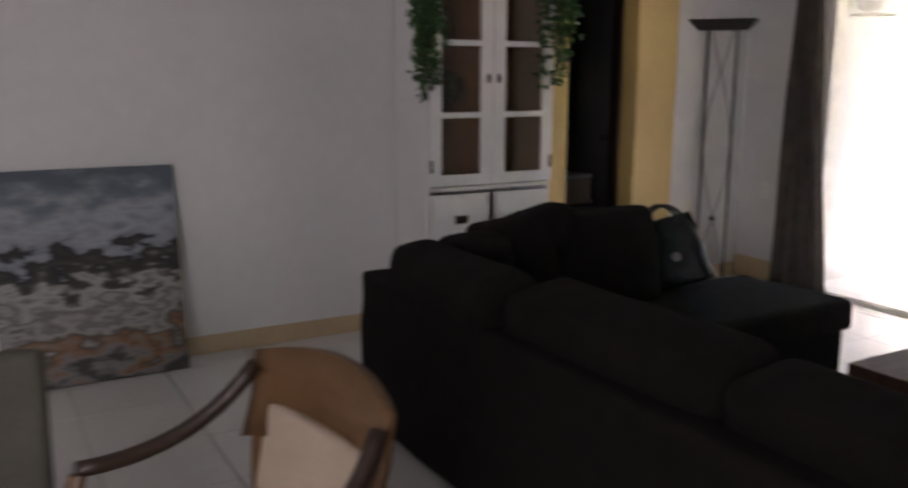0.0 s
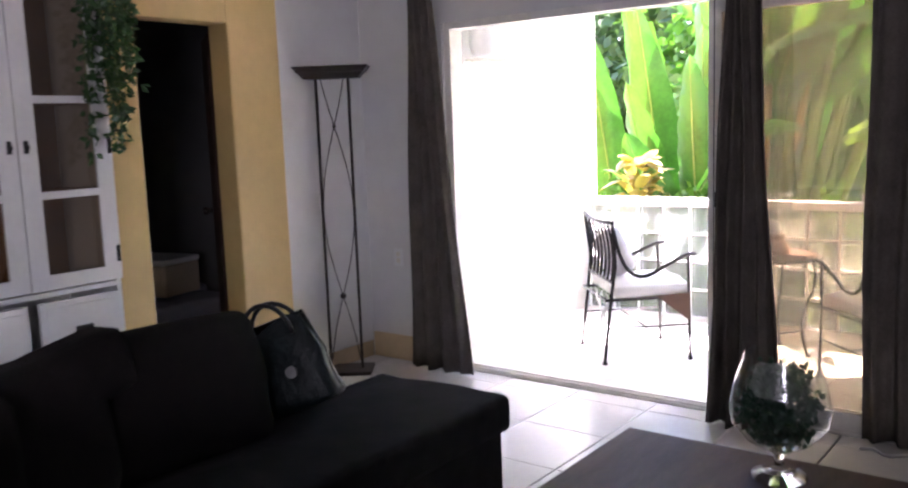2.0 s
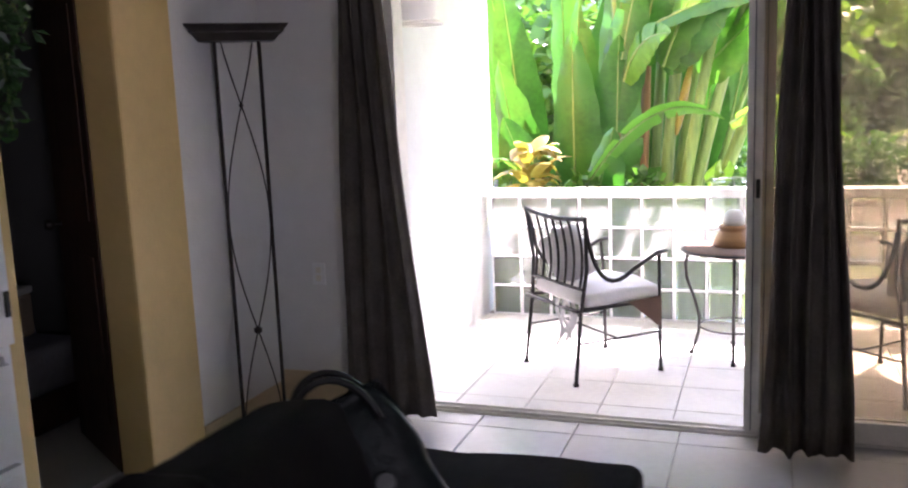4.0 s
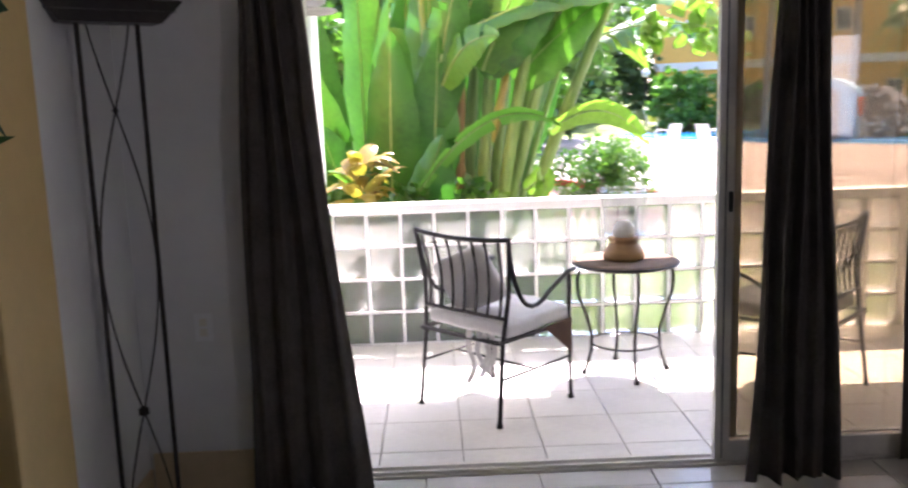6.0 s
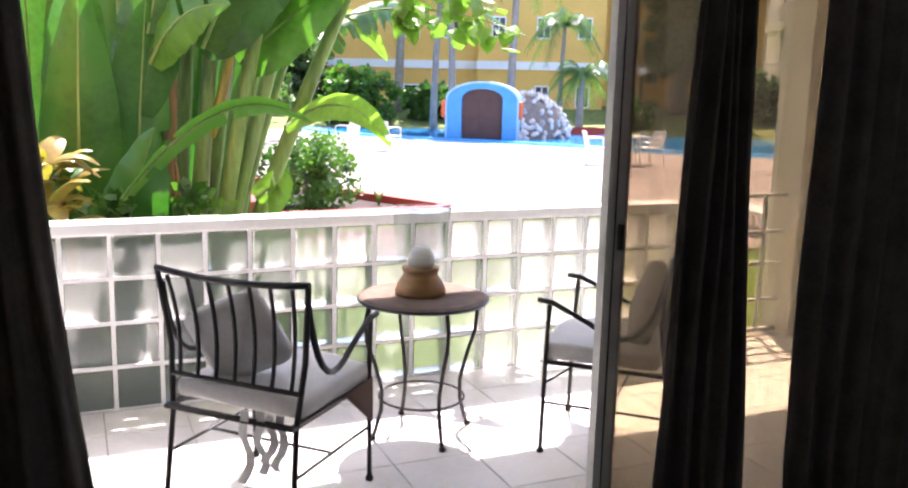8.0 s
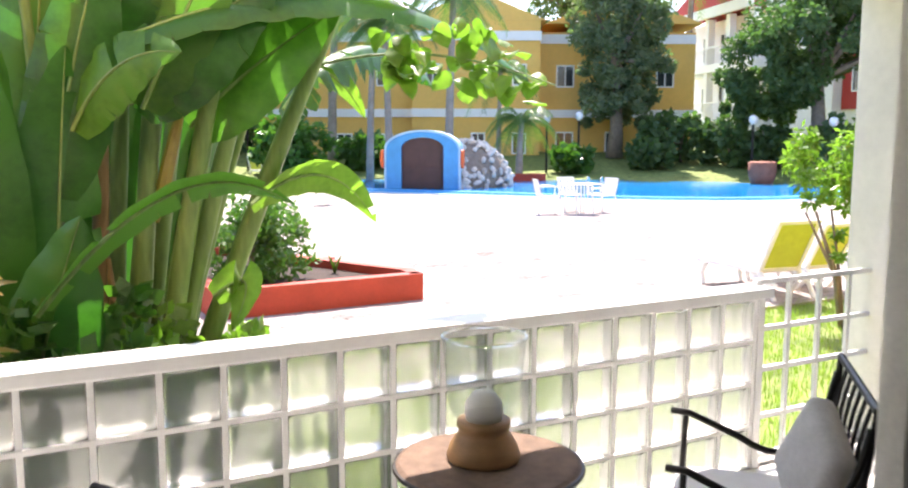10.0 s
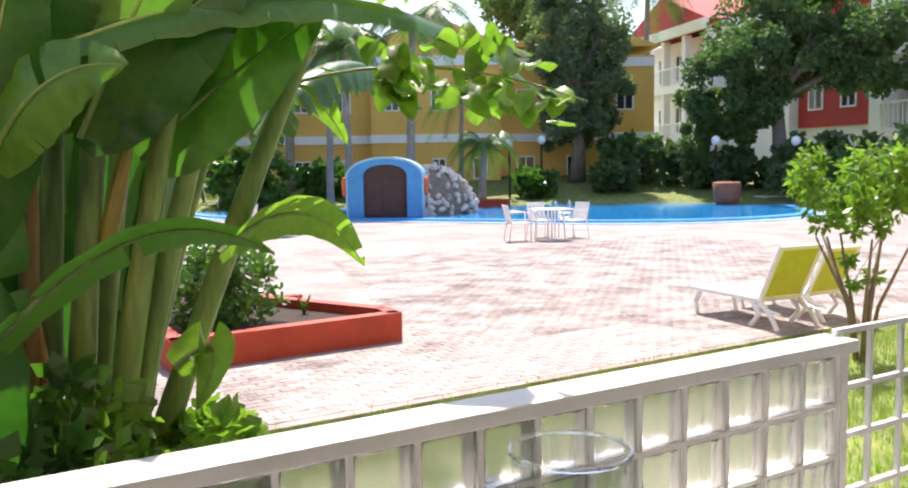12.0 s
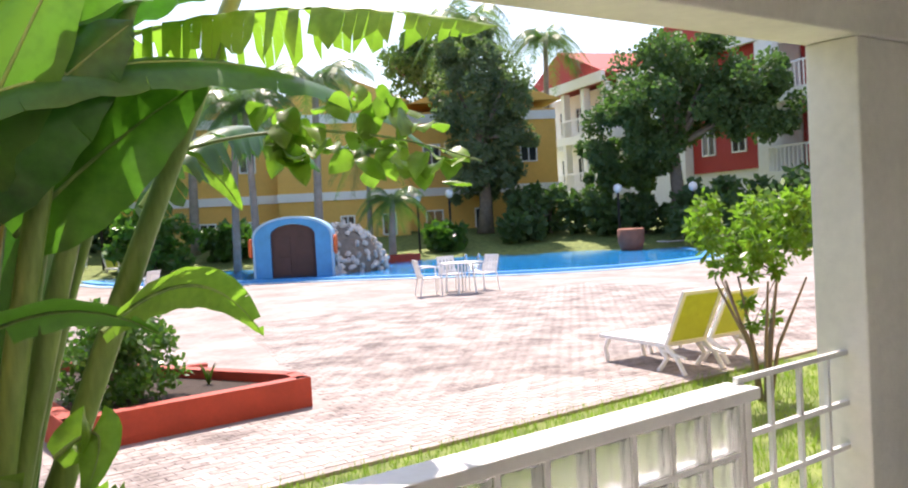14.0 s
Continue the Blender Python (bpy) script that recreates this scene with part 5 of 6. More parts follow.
def leafy(name, m, blobs, n, size, material, label, category, trunk=None, group="", bark=None, wide=0.4):
    """A crown of many small leaves gathered in uneven clumps, on stems or a trunk with limbs."""
    t = thing(name, m, label, category, group)
    r = random.Random(sum(ord(c) for c in label) + int(m.translation.x * 10) + n)
    cl = []
    for (cx, cy, cz, rx, rz), k in blobs:
        for _ in range(k):
            v = Vector((r.gauss(0, 1), r.gauss(0, 1), r.gauss(0, 1))).normalized() * (r.random() ** 0.35)
            cl.append((Vector((cx + v.x * rx, cy + v.y * rx, cz + v.z * rz)), min(rx, rz) * r.uniform(0.14, 0.34)))
    verts, faces = [], []
    for c, cr in cl:
        for _ in range(max(3, n // len(cl))):
            v = Vector((r.gauss(0, 1), r.gauss(0, 1), r.gauss(0, 1))).normalized() * cr * r.random() ** 0.4
            p = c + v
            d = (v.normalized() * 0.8 + Vector((r.uniform(-1, 1), r.uniform(-1, 1), r.uniform(-1.0, 0.6)))).normalized()
            s = d.cross(Vector((r.uniform(-1, 1), r.uniform(-1, 1), r.uniform(-1, 1)))).normalized()
            L = size * r.uniform(0.6, 1.3)
            i = len(verts)
            verts += [p, p + d * L * 0.5 + s * L * wide, p + d * L, p + d * L * 0.5 - s * L * wide]
            faces.append((i, i + 1, i + 2, i + 3))
    me = bpy.data.meshes.new("crown")
    me.from_pydata([tuple(v) for v in verts], [], faces)
    me.materials.append(material)
    ob = new("crown", me)
    ob.parent = t
    if trunk:
        for pts, rad in trunk:
            part("trunk" if len(trunk) == 1 else "stem", tube(bmesh.new(), pts, rad, 8), bark or M_TRUNK, t, smooth=True)
        for c, cr in cl[:: max(1, len(cl) // 10)]:
            p0 = Vector(trunk[0][0][-1])
            part("limb", tube(bmesh.new(), arc(p0, (p0 + c) / 2 + Vector((0, 0, -0.1 * cr)), c, 5), [rad[-1] * 0.7 * (1 - 0.15 * q) if isinstance(rad := trunk[0][1], (list, tuple)) else trunk[0][1] * 0.5 * (1 - 0.15 * q) for q in range(6)], 6), bark or M_TRUNK, t)
    return t


# low shrubs behind the parapet
for k, (x, y, s, h, mt) in enumerate((x_, y_, s_ * 1.12, h_ * 1.55, m_) for x_, y_, s_, h_, m_ in ((0.35, 1.0, 0.34, 0.62, M_BUSH), (0.8, 1.1, 0.36, 0.68, M_BUSH), (1.2, 1.25, 0.36, 0.62, M_LTLEAF), (0.62, 1.55, 0.35, 0.7, M_BUSH), (1.55, 1.6, 0.28, 0.42, M_LTLEAF), (-0.25, 1.2, 0.35, 0.7, M_BUSH), (1.05, 1.75, 0.34, 0.5, M_BUSH), (1.75, 2.0, 0.2, 0.3, M_LTLEAF))):
    leafy("shrub", pose(x, y, GZ - 0.03), [((0, 0, h * 0.62, s, h * 0.6), 36)], 1500, 0.095, mt, "low leafy green shrub under the banana plants", "shrub", [([(0.03 * q - 0.03, 0, 0), (0.05 * q - 0.05, 0.02, h * 0.7)], 0.008) for q in range(3)], "shrubs behind the parapet", M_STEM)


def croton():
    t = thing("croton_plant", pose(0.14, 0.55, GZ - 0.03), "croton with yellow and orange leaves against the side wall", "plant")
    r = random.Random(5)
    for q in range(4):
        part("stem", rod((0.02 * q, 0, 0), (0.05 * q - 0.06, 0.03 * q - 0.05, 0.9 + 0.1 * q), r=0.009), M_DRYSTEM, t)
    for _ in range(64):
        a = r.uniform(0, 6.28)
        z = r.uniform(0.72, 1.42)
        L = r.uniform(0.18, 0.32)
        c, s = math.cos(a), math.sin(a)
        p0 = Vector((0.06 * c, 0.06 * s, z))
        p2 = p0 + Vector((c * L * 0.8, s * L * 0.8, r.uniform(-0.1, 0.12)))
        part("leaf", blade(bmesh.new(), arc(p0, (p0 + p2) / 2 + Vector((0, 0, 0.1)), p2, 6), r.uniform(0.045, 0.07), 0.3, 0, r), M_YLEAF if r.random() < 0.85 else M_BUSH, t)


croton()

# red planter with soil
planter = thing("planter_bed", pose(4.6, 5.86, GZ), "red painted concrete planter bed with soil", "planter")
c0 = [(0.08, 0.02), (-2.3, -0.07), (-2.3, 4.2), (-1.62, 4.2), (0.14, 0.42)]
for (ax, ay), (bx, by) in zip(c0, c0[1:] + c0[:1]):
    d = Vector((bx - ax, by - ay, 0))
    ln = d.length
    w = part("wall", one(0.0, ln, 0, 0.16, 0, 0.30, bevel=0.004), M_RED, planter)
    w.matrix_basis = Matrix.Translation((ax, ay, 0)) @ Matrix.Rotation(math.atan2(d.y, d.x), 4, "Z") @ Matrix.Translation((0, -0.16, 0))
part("soil", prism(bmesh.new(), [(0.0, 0.1), (-2.2, 0.0), (-2.2, 4.1), (-1.7, 4.1), (0.03, 0.45)][::-1], 0.02, 0.2), M_SOIL, planter, "brown garden soil")
leafy("round_shrub", pose(3.02, 6.9, GZ + 0.2), [((0, 0, 0.46, 0.66, 0.52), 70)], 4600, 0.065, M_BUSH, "rounded dark green shrub in the planter bed", "shrub", [([(0, 0, 0), (0, 0, 0.4)], 0.02)])
leafy("round_shrub", pose(1.6, 7.6, GZ - 0.03), [((0, 0, 0.55, 0.8, 0.6), 60)], 3600, 0.08, M_BUSH, "rounded dark green shrub behind the banana plants", "shrub", [([(0, 0, 0), (0, 0, 0.4)], 0.02)])
spike = thing("aloe_plant", pose(4.02, 6.95, GZ + 0.2), "small spiky aloe in the planter bed", "plant")
r = random.Random(2)
for k in range(12):
    a = k * 2.4
    L = r.uniform(0.14, 0.24)
    part("leaf", tube(bmesh.new(), arc((0, 0, 0), (0.03 * math.cos(a), 0.03 * math.sin(a), L * 0.6), (0.09 * math.cos(a), 0.09 * math.sin(a), L), 4), [0.014, 0.013, 0.01, 0.006, 0.001], 5), M_LTLEAF if k % 3 else M_DRYSTEM, spike)
brick = thing("loose_brick", pose(4.73, 9.2, GZ + 0.002, rz=-15), "loose red brick lying on the paving", "brick")
part("body", one(-0.13, 0.13, -0.06, 0.06, 0, 0.07, bevel=0.006), M_RED, brick)

# shrub tree on the grass beside the rail
stems = [([(0.05 * math.cos(k * 1.3), 0.05 * math.sin(k * 1.3), 0), (0.13 * math.cos(k * 1.3), 0.13 * math.sin(k * 1.3), 0.5), ((0.28 + 0.03 * k) * math.cos(k * 1.3), (0.28 + 0.03 * k) * math.sin(k * 1.3), 1.15)], [0.022, 0.018, 0.01]) for k in range(8)]
leafy("frangipani_bush", pose(7.75, 2.72, GZ - 0.03), [((0, 0, 1.66, 0.62, 0.36), 44), ((0.1, 0, 1.3, 0.55, 0.22), 9), ((0.1, 0, 0.8, 0.35, 0.25), 3)], 3200, 0.088, M_LTLEAF, "bushy bright green shrub with many thin stems on the grass", "shrub", stems, wide=0.22)


# ---- pool furniture ----
def lounger(m, label, up=63):
    t = thing("sun_lounger", m, label, "sun lounger", "sun loungers")
    part("seat_frame", lattice([-0.32, -0.27, 0.27, 0.32], [0, 0.05, 1.18, 1.23], {(1, 1)}, 0.30, 0.345, lambda u, v, d: (u, v, d)), M_WHITE, t)
    part("seat_fabric", one(-0.27, 0.27, 0.05, 1.18, 0.318, 0.326), M_WHITE, t)
    a = radians(up)
    bk = part("back_frame", lattice([-0.32, -0.27, 0.27, 0.32], [0, 0.05, 0.70, 0.75], {(1, 1)}, 0, 0.04, lambda u, v, d: (u, -v * math.cos(a) - d * math.sin(a), 0.33 + v * math.sin(a) - d * math.cos(a))), M_WHITE, t)
    part("back_fabric", lattice([-0.27, 0.27], [0.05, 0.70], set(), 0.016, 0.024, lambda u, v, d: (u, -v * math.cos(a) - d * math.sin(a), 0.33 + v * math.sin(a) - d * math.cos(a))), M_LIME, bk, "lime green mesh fabric")
    for s in (-1, 1):
        part("leg", tube(bmesh.new(), [(s * 0.3, 1.05, 0.31), (s * 0.31, 1.12, 0.16), (s * 0.31, 1.08, 0.0)], [0.036, 0.028, 0.03], 8), M_WHITE, t)
        part("leg", tube(bmesh.new(), [(s * 0.3, 0.1, 0.31), (s * 0.31, -0.02, 0.16), (s * 0.31, 0.12, 0.0)], [0.036, 0.03, 0.032], 8), M_WHITE, t)
        part("leg", tube(bmesh.new(), [(s * 0.3, -0.02, 0.31), (s * 0.31, -0.2, 0.18), (s * 0.31, -0.32, 0.0)], [0.034, 0.028, 0.03], 8), M_WHITE, t)
        part("rail", rod((s * 0.31, -0.35, 0.2), (s * 0.31, 0.1, 0.27), r=0.016), M_WHITE, t)
    return t


first = lounger(pose(8.42, 4.16, GZ + 0.005, rz=-8) @ Matrix.Scale(0.92, 4), "white plastic sun lounger with a lime green raised back")
copy_thing(first, pose(9.2, 4.2, GZ + 0.005, rz=-4) @ Matrix.Scale(0.92, 4))
copy_thing(first, pose(29.4, 20.5, GZ + 0.001, rz=70))
copy_thing(first, pose(30.8, 20.1, GZ + 0.001, rz=80))
copy_thing(first, pose(10.6, 33.8, GZ + 0.12, rz=190))


def garden_chair(m):
    t = thing("garden_chair", m, "white plastic garden armchair on the pool deck", "chair", "white garden chairs")
    part("seat", one(-0.23, 0.23, -0.22, 0.22, 0.40, 0.43, bevel=0.01), M_WHITE, t)
    part("backrest", lattice([-0.23, -0.16, -0.13, -0.06, -0.03, 0.03, 0.06, 0.13, 0.16, 0.23], [0.43, 0.5, 0.76, 0.84], {(1, 1), (3, 1), (5, 1), (7, 1)}, 0, 0.03, lambda u, v, d: (u, -0.22 - (v - 0.43) * 0.25 - d, v)), M_WHITE, t)
    for s in (-1, 1):
        part("armrest", tube(bmesh.new(), arc((s * 0.25, -0.27, 0.66), (s * 0.27, 0.0, 0.7), (s * 0.25, 0.22, 0.64), 6), 0.018, 6), M_WHITE, t)
        part("leg", rod((s * 0.25, 0.22, 0), (s * 0.25, 0.22, 0.65), r=0.017), M_WHITE, t)
        part("leg", rod((s * 0.25, -0.3, 0), (s * 0.23, -0.22, 0.5), r=0.017), M_WHITE, t)
    return t


gc = garden_chair(pose(12.25, 14.4, GZ + 0.001, rz=-110))
copy_thing(gc, pose(13.72, 14.25, GZ + 0.001, rz=95))
copy_thing(gc, pose(13.2, 14.8, GZ + 0.001, rz=170))
copy_thing(gc, pose(8.6, 19.6, GZ + 0.001, rz=-60))
copy_thing(gc, pose(7.6, 20.4, GZ + 0.001, rz=30))
copy_thing(gc, pose(9.6, 35.2, GZ + 0.1, rz=120))
gt = thing("garden_table", pose(13.0, 14.2, GZ + 0.001), "white plastic garden table on the pool deck", "table")
part("tabletop", lathe(bmesh.new(), [(0, 0.70), (0.44, 0.70), (0.45, 0.71), (0.45, 0.725), (0, 0.73)], 28), M_WHITE, gt)
for k in range(4):
    a = math.pi / 4 + k * math.pi / 2
    part("leg", tube(bmesh.new(), [(0.36 * math.cos(a), 0.36 * math.sin(a), 0), (0.3 * math.cos(a), 0.3 * math.sin(a), 0.70)], 0.022, 8), M_WHITE, gt)


def pool_cave():
    """Blue arched front with brown doors, and a mound of stones behind it."""
    yaw = math.degrees(math.atan2(-1.5, 2.2))
    t = thing("pool_grotto", pose(13.45, 23.6, GZ, rz=yaw), "blue arched pool grotto with brown doors and pale stones", "grotto")
    W, H = 1.22, 2.0
    def arch(w, h, n=18, z0=0.0, spring=0.70):
        return [(-w, z0)] + [(-w * math.cos(math.pi * k / n), h * spring + (h - h * spring) * math.sin(math.pi * k / n)) for k in range(n + 1)] + [(w, z0)]
    def shell(outer, inner, y0, y1):
        bm = bmesh.new()
        rings = [[bm.verts.new((x, y, z)) for x, z in ln] for ln, y in ((outer, y0), (inner, y0), (inner, y1), (outer, y1))]
        n = len(outer)
        for a, b in zip(rings, rings[1:] + rings[:1]):
            for k in range(n - 1):
                bm.faces.new((a[k], a[k + 1], b[k + 1], b[k]))
        bmesh.ops.recalc_face_normals(bm, faces=bm.faces)
        return bm
    part("front", shell(arch(W, H), arch(0.72, 1.82, spring=0.80), -0.2, 0.05), M_BLUE, t, "blue painted arched front")
    part("arch_edge", shell(arch(W + 0.06, H + 0.07), arch(W + 0.002, H + 0.004), -0.26, 0.9), M_LBLUE, t)
    bm = bmesh.new()
    ln = arch(0.72, 1.81, spring=0.80)
    f = [bm.verts.new((x, -0.05, z)) for x, z in ln]
    b = [bm.verts.new((x, 0.0, z)) for x, z in ln]
    bm.faces.new(f)
    bm.faces.new(b[::-1])
    for k in range(len(ln)):
        bm.faces.new((f[k], f[k - 1], b[k - 1], b[k]))
    dr = part("door", bm, M_BRN, t, "dark brown double door")
    for x in (-0.36, 0.36):
        part("door_panel", one(x - 0.26, x + 0.26, -0.075, -0.05, 0.15, 0.75, bevel=0.008), M_BRN, dr)
        part("door_panel", one(x - 0.26, x + 0.26, -0.075, -0.05, 0.85, 1.4, bevel=0.008), M_BRN, dr)
    for s in (-1, 1):
        part("lifebuoy", tube(bmesh.new(), [Vector((s * (W + 0.14), -0.15 + 0.12 * math.cos(a), 1.1 + 0.26 * math.sin(a))) for a in (2 * math.pi * k / 20 for k in range(21))], 0.06, 8, cap=False), M_ORANGE, t, "orange lifebuoy", smooth=True)
    part("core", lathe(bmesh.new(), [(1.9, 0.0), (1.8, 0.6), (1.4, 1.2), (0.8, 1.6), (0.0, 1.75)], 20, 0.95, 2.05), M_TRUNK, t)
    r = random.Random(8)
    me_s = []
    for q in range(4):
        bm = bmesh.new()
        bmesh.ops.create_icosphere(bm, subdivisions=1, radius=1.0)
        for v in bm.verts:
            v.co *= r.uniform(0.75, 1.15)
        m2 = bpy.data.meshes.new("stone")
        bm.to_mesh(m2)
        bm.free()
        m2.materials.append(M_ROCK)
        me_s.append(m2)
    for _ in range(290):
        a, h = r.uniform(-math.pi, math.pi), r.random()
        z = 1.75 * h
        rad = 1.92 * math.sqrt(max(0.02, 1 - (z / 1.85) ** 2))
        x, y = 0.78 + 1.12 * rad * math.cos(a), 2.05 + rad * math.sin(a)
        if y < 0.3 and abs(x) < W + 0.1:
            continue
        ob = new("stone", r.choice(me_s))
        ob.parent = t
        ob.matrix_basis = Matrix.LocRotScale((x, max(y, -0.1), z), Euler((r.random() * 6, r.random() * 6, r.random() * 6)), (r.uniform(0.1, 0.2), r.uniform(0.09, 0.17), r.uniform(0.07, 0.12)))


pool_cave()
lad = thing("pool_ladder", pose(16.78, 18.45, GZ + 0.03, rz=-48) @ Matrix.Scale(0.72, 4), "steel pool ladder handrails", "ladder")
for x in (-0.28, 0.28):
    part("handrail", tube(bmesh.new(), [(x, -0.5, 0.0), (x, -0.5, 0.6)] + [Vector((x, -0.5 + 0.25 - 0.25 * math.cos(a), 0.6 + 0.25 * math.sin(a))) for a in (math.pi * k / 8 for k in range(1, 9))] + [(x, 0.0, 0.078)], 0.03, 8), M_SILVER, lad)
for z in (0.15, 0.35):
    part("rung", rod((-0.28, 0.0, z), (0.28, 0.0, z), r=0.02), M_SILVER, lad)


# ---- far buildings ----
def facade_pose(x, y, ux, uy, s=1.0):
    return Matrix.Translation((x, y, 0)) @ Matrix.Rotation(math.atan2(uy, ux), 4, "Z") @ Matrix.Scale(s, 4)


def put_window(parent, u, z, w, h, d=-0.02):
    wn_ = part("window", lattice([u - w / 2, u - w / 2 + 0.07, u - 0.03, u + 0.03, u + w / 2 - 0.07, u + w / 2], [z, z + 0.07, z + h - 0.07, z + h], {(1, 1), (3, 1)}, d - 0.06, d + 0.02, lambda a, b, c: (a, c, b)), M_WB, parent)
    part("pane", one(u - w / 2 + 0.071, u - 0.031, d - 0.01, d, z + 0.071, z + h - 0.071), M_WIN, wn_)
    part("pane", one(u + 0.031, u + w / 2 - 0.071, d - 0.01, d, z + 0.071, z + h - 0.071), M_WIN, wn_)


def yellow_house():
    t = thing("apartment_building", facade_pose(18.97, 32.5, 0.883, -0.469) @ Matrix.Translation((0, 3.0, 0.85)), "ochre apartment building with white floor bands and gabled roof", "building")
    ZB = (-1.2, 1.75, 2.1, 5.4, 5.8, 8.0)
    def body(u0, u1, y0, z1):
        return one(u0, u1, y0, 9.0, -1.2, z1)
    part("wall", body(-9.5, -1.6, 0.6, 6.3), M_YB, t)
    part("wall", body(-1.598, 4.6, -0.2, 6.3), M_YB, t)
    part("wall", body(4.602, 12.5, 1.2, 5.9), M_YB, t)
    for z0, z1 in ((1.7, 2.1), (5.35, 5.8)):
        part("floor_band", one(-9.55, -1.65, 0.5, 0.598, z0, z1), M_WB, t, "white painted band")
        part("floor_band", one(-1.65, 4.65, -0.3, -0.202, z0, z1), M_WB, t, "white painted band")
        part("floor_band", one(4.655, 12.5, 1.1, 1.198, z0, z1), M_WB, t, "white painted band")
    for u0, u1, y0 in ((-1.9, 4.9, -0.21), (4.95, 12.8, 0.9), (-9.8, -1.95, 0.3)):
        um = (u0 + u1) / 2
        bm = bmesh.new()
        vs = [[bm.verts.new((u, y, z)) for u, z in ((u0, 6.31), (um, 7.7), (u1, 6.31))] for y in (y0, 9.3)]
        bm.faces.new(vs[0])
        bm.faces.new(vs[1][::-1])
        for k in range(3):
            bm.faces.new((vs[0][k], vs[0][k - 1], vs[1][k - 1], vs[1][k]))
        part("roof", bm, M_YB, t, "ochre gable")
    for u in (-7.5, -5.0, -3.0):
        for z in (-0.1, 3.2):
            put_window(t, u, z, 0.8, 1.0, 0.59)
    for u in (-0.6, 1.6, 3.6):
        for z in (-0.1, 3.2):
            put_window(t, u, z, 0.7, 1.05, -0.21)
    for u in (6.0, 8.5, 11):
        for z in (-0.1, 3.2):
            put_window(t, u, z, 0.9, 1.1, 1.19)


yellow_house()


def red_house():
    t = thing("hotel_building", facade_pose(42.2, 39.0, -0.319, -0.948, 1.14) @ Matrix.Translation((0, 0, -0.2)), "white hotel building with red gables and balconies", "building")
    def gable(u0, u1, ze, za, y0):
        um = (u0 + u1) / 2
        bm = bmesh.new()
        vs = [[bm.verts.new((u, y, z)) for u, z in ((u0, ze), (um, za), (u1, ze))] for y in (y0, 9.0)]
        bm.faces.new(vs[0])
        bm.faces.new(vs[1][::-1])
        for k in range(3):
            bm.faces.new((vs[0][k], vs[0][k - 1], vs[1][k - 1], vs[1][k]))
        part("gable", bm, M_REDW, t, "red painted gable")
        part("roof_edge", one(u0 - 0.2, u1 + 0.2, y0 - 0.25, y0 - 0.02, ze - 0.55, ze), M_WB, t)
    part("wall", one(-7.5, 4.2, 2.0, 9, -1, 8.6), M_WB, t)
    part("wall", one(4.21, 16.4, 1.0, 9, -1, 8.4), M_WB, t)
    part("wall", one(16.41, 27, 2.2, 9, -1, 8.4), M_WB, t)
    gable(-7.2, 3.6, 8.9, 10.9, 0.0)
    gable(4.6, 15.6, 8.6, 10.6, 0.6)
    gable(16.6, 27.5, 8.2, 10.4, 0.6)
    for u0, u1 in ((-7.2, 3.6), (16.6, 27.0)):
        for z in (2.6, 5.75):
            part("balcony_slab", one(u0, u1, 0.0, 2.0, z - 0.45, z), M_WB, t)
            part("balcony_rail", one(u0, u1, 0.02, 0.08, z + 0.92, z + 1.0), M_WB, t)
            part("baluster", boxes(*[(u0 + 0.1 + k * 0.24, u0 + 0.15 + k * 0.24, 0.03, 0.07, z, z + 0.92) for k in range(int((u1 - u0) / 0.24) - 1)]), M_WB, t)
        n = 4
        for k in range(n + 1):
            u = u0 + 0.25 + k * (u1 - u0 - 0.5) / n
            part("column", one(u - 0.22, u + 0.22, 0.1, 0.5, -1, 8.35, bevel=0.02), M_WB, t)
    for u in (-5.5, -3.2, 0.6, 2.6, 18.6, 20.8, 23.4):
        for z in (0.2, 3.1, 6.2):
            put_window(t, u, z, 1.1, 1.6, 1.98 if u < 10 else 2.18)
    part("panel", one(10.3, 15.4, 0.9, 0.995, 2.85, 5.9), M_REDW, t, "red painted wall panel")
    part("panel", one(10.3, 15.4, 0.9, 0.995, 6.4, 8.2), M_REDW, t, "red painted wall panel")
    part("pier", one(15.5, 16.5, 0.5, 0.998, -1, 8.6), M_WB, t)
    part("pier", one(9.6, 10.2, 0.5, 0.998, -1, 8.6), M_WB, t)
    part("panel", one(16.5, 17.3, 2.0, 2.19, 2.0, 8.0), M_REDW, t, "red painted wall panel")
    for u in (6.0, 8.2, 11.6, 13.8):
        for z in (0.2, 3.6, 6.5):
            put_window(t, u, z, 1.0, 1.3, 0.88)


red_house()


# ---- trees ----
def around(px_az, dist, z=None):
    """A place seen from the terrace door at that bearing from +y and distance."""
    a = radians(px_az)
    x, y = 0.63 + dist * math.sin(a), -2.0 + dist * math.cos(a)
    return pose(x, y, rise(x, y) if z is None else z)


leafy("shade_tree", around(51.6, 38.5), [((0, 0, 6.1, 3.1, 2.2), 90), ((-0.9, 1.5, 4.2, 2.2, 1.8), 50), ((2.0, -2.4, 5.4, 2.0, 1.8), 50), ((-0.8, 2.6, 2.6, 1.6, 1.2), 24)], 46000, 0.19, M_DKLEAF, "broad dark green shade tree in front of the hotel", "tree", [([(0, 0, 0), (0.1, 0, 1.5), (0, 0.1, 3.6)], [0.4, 0.3, 0.22])])
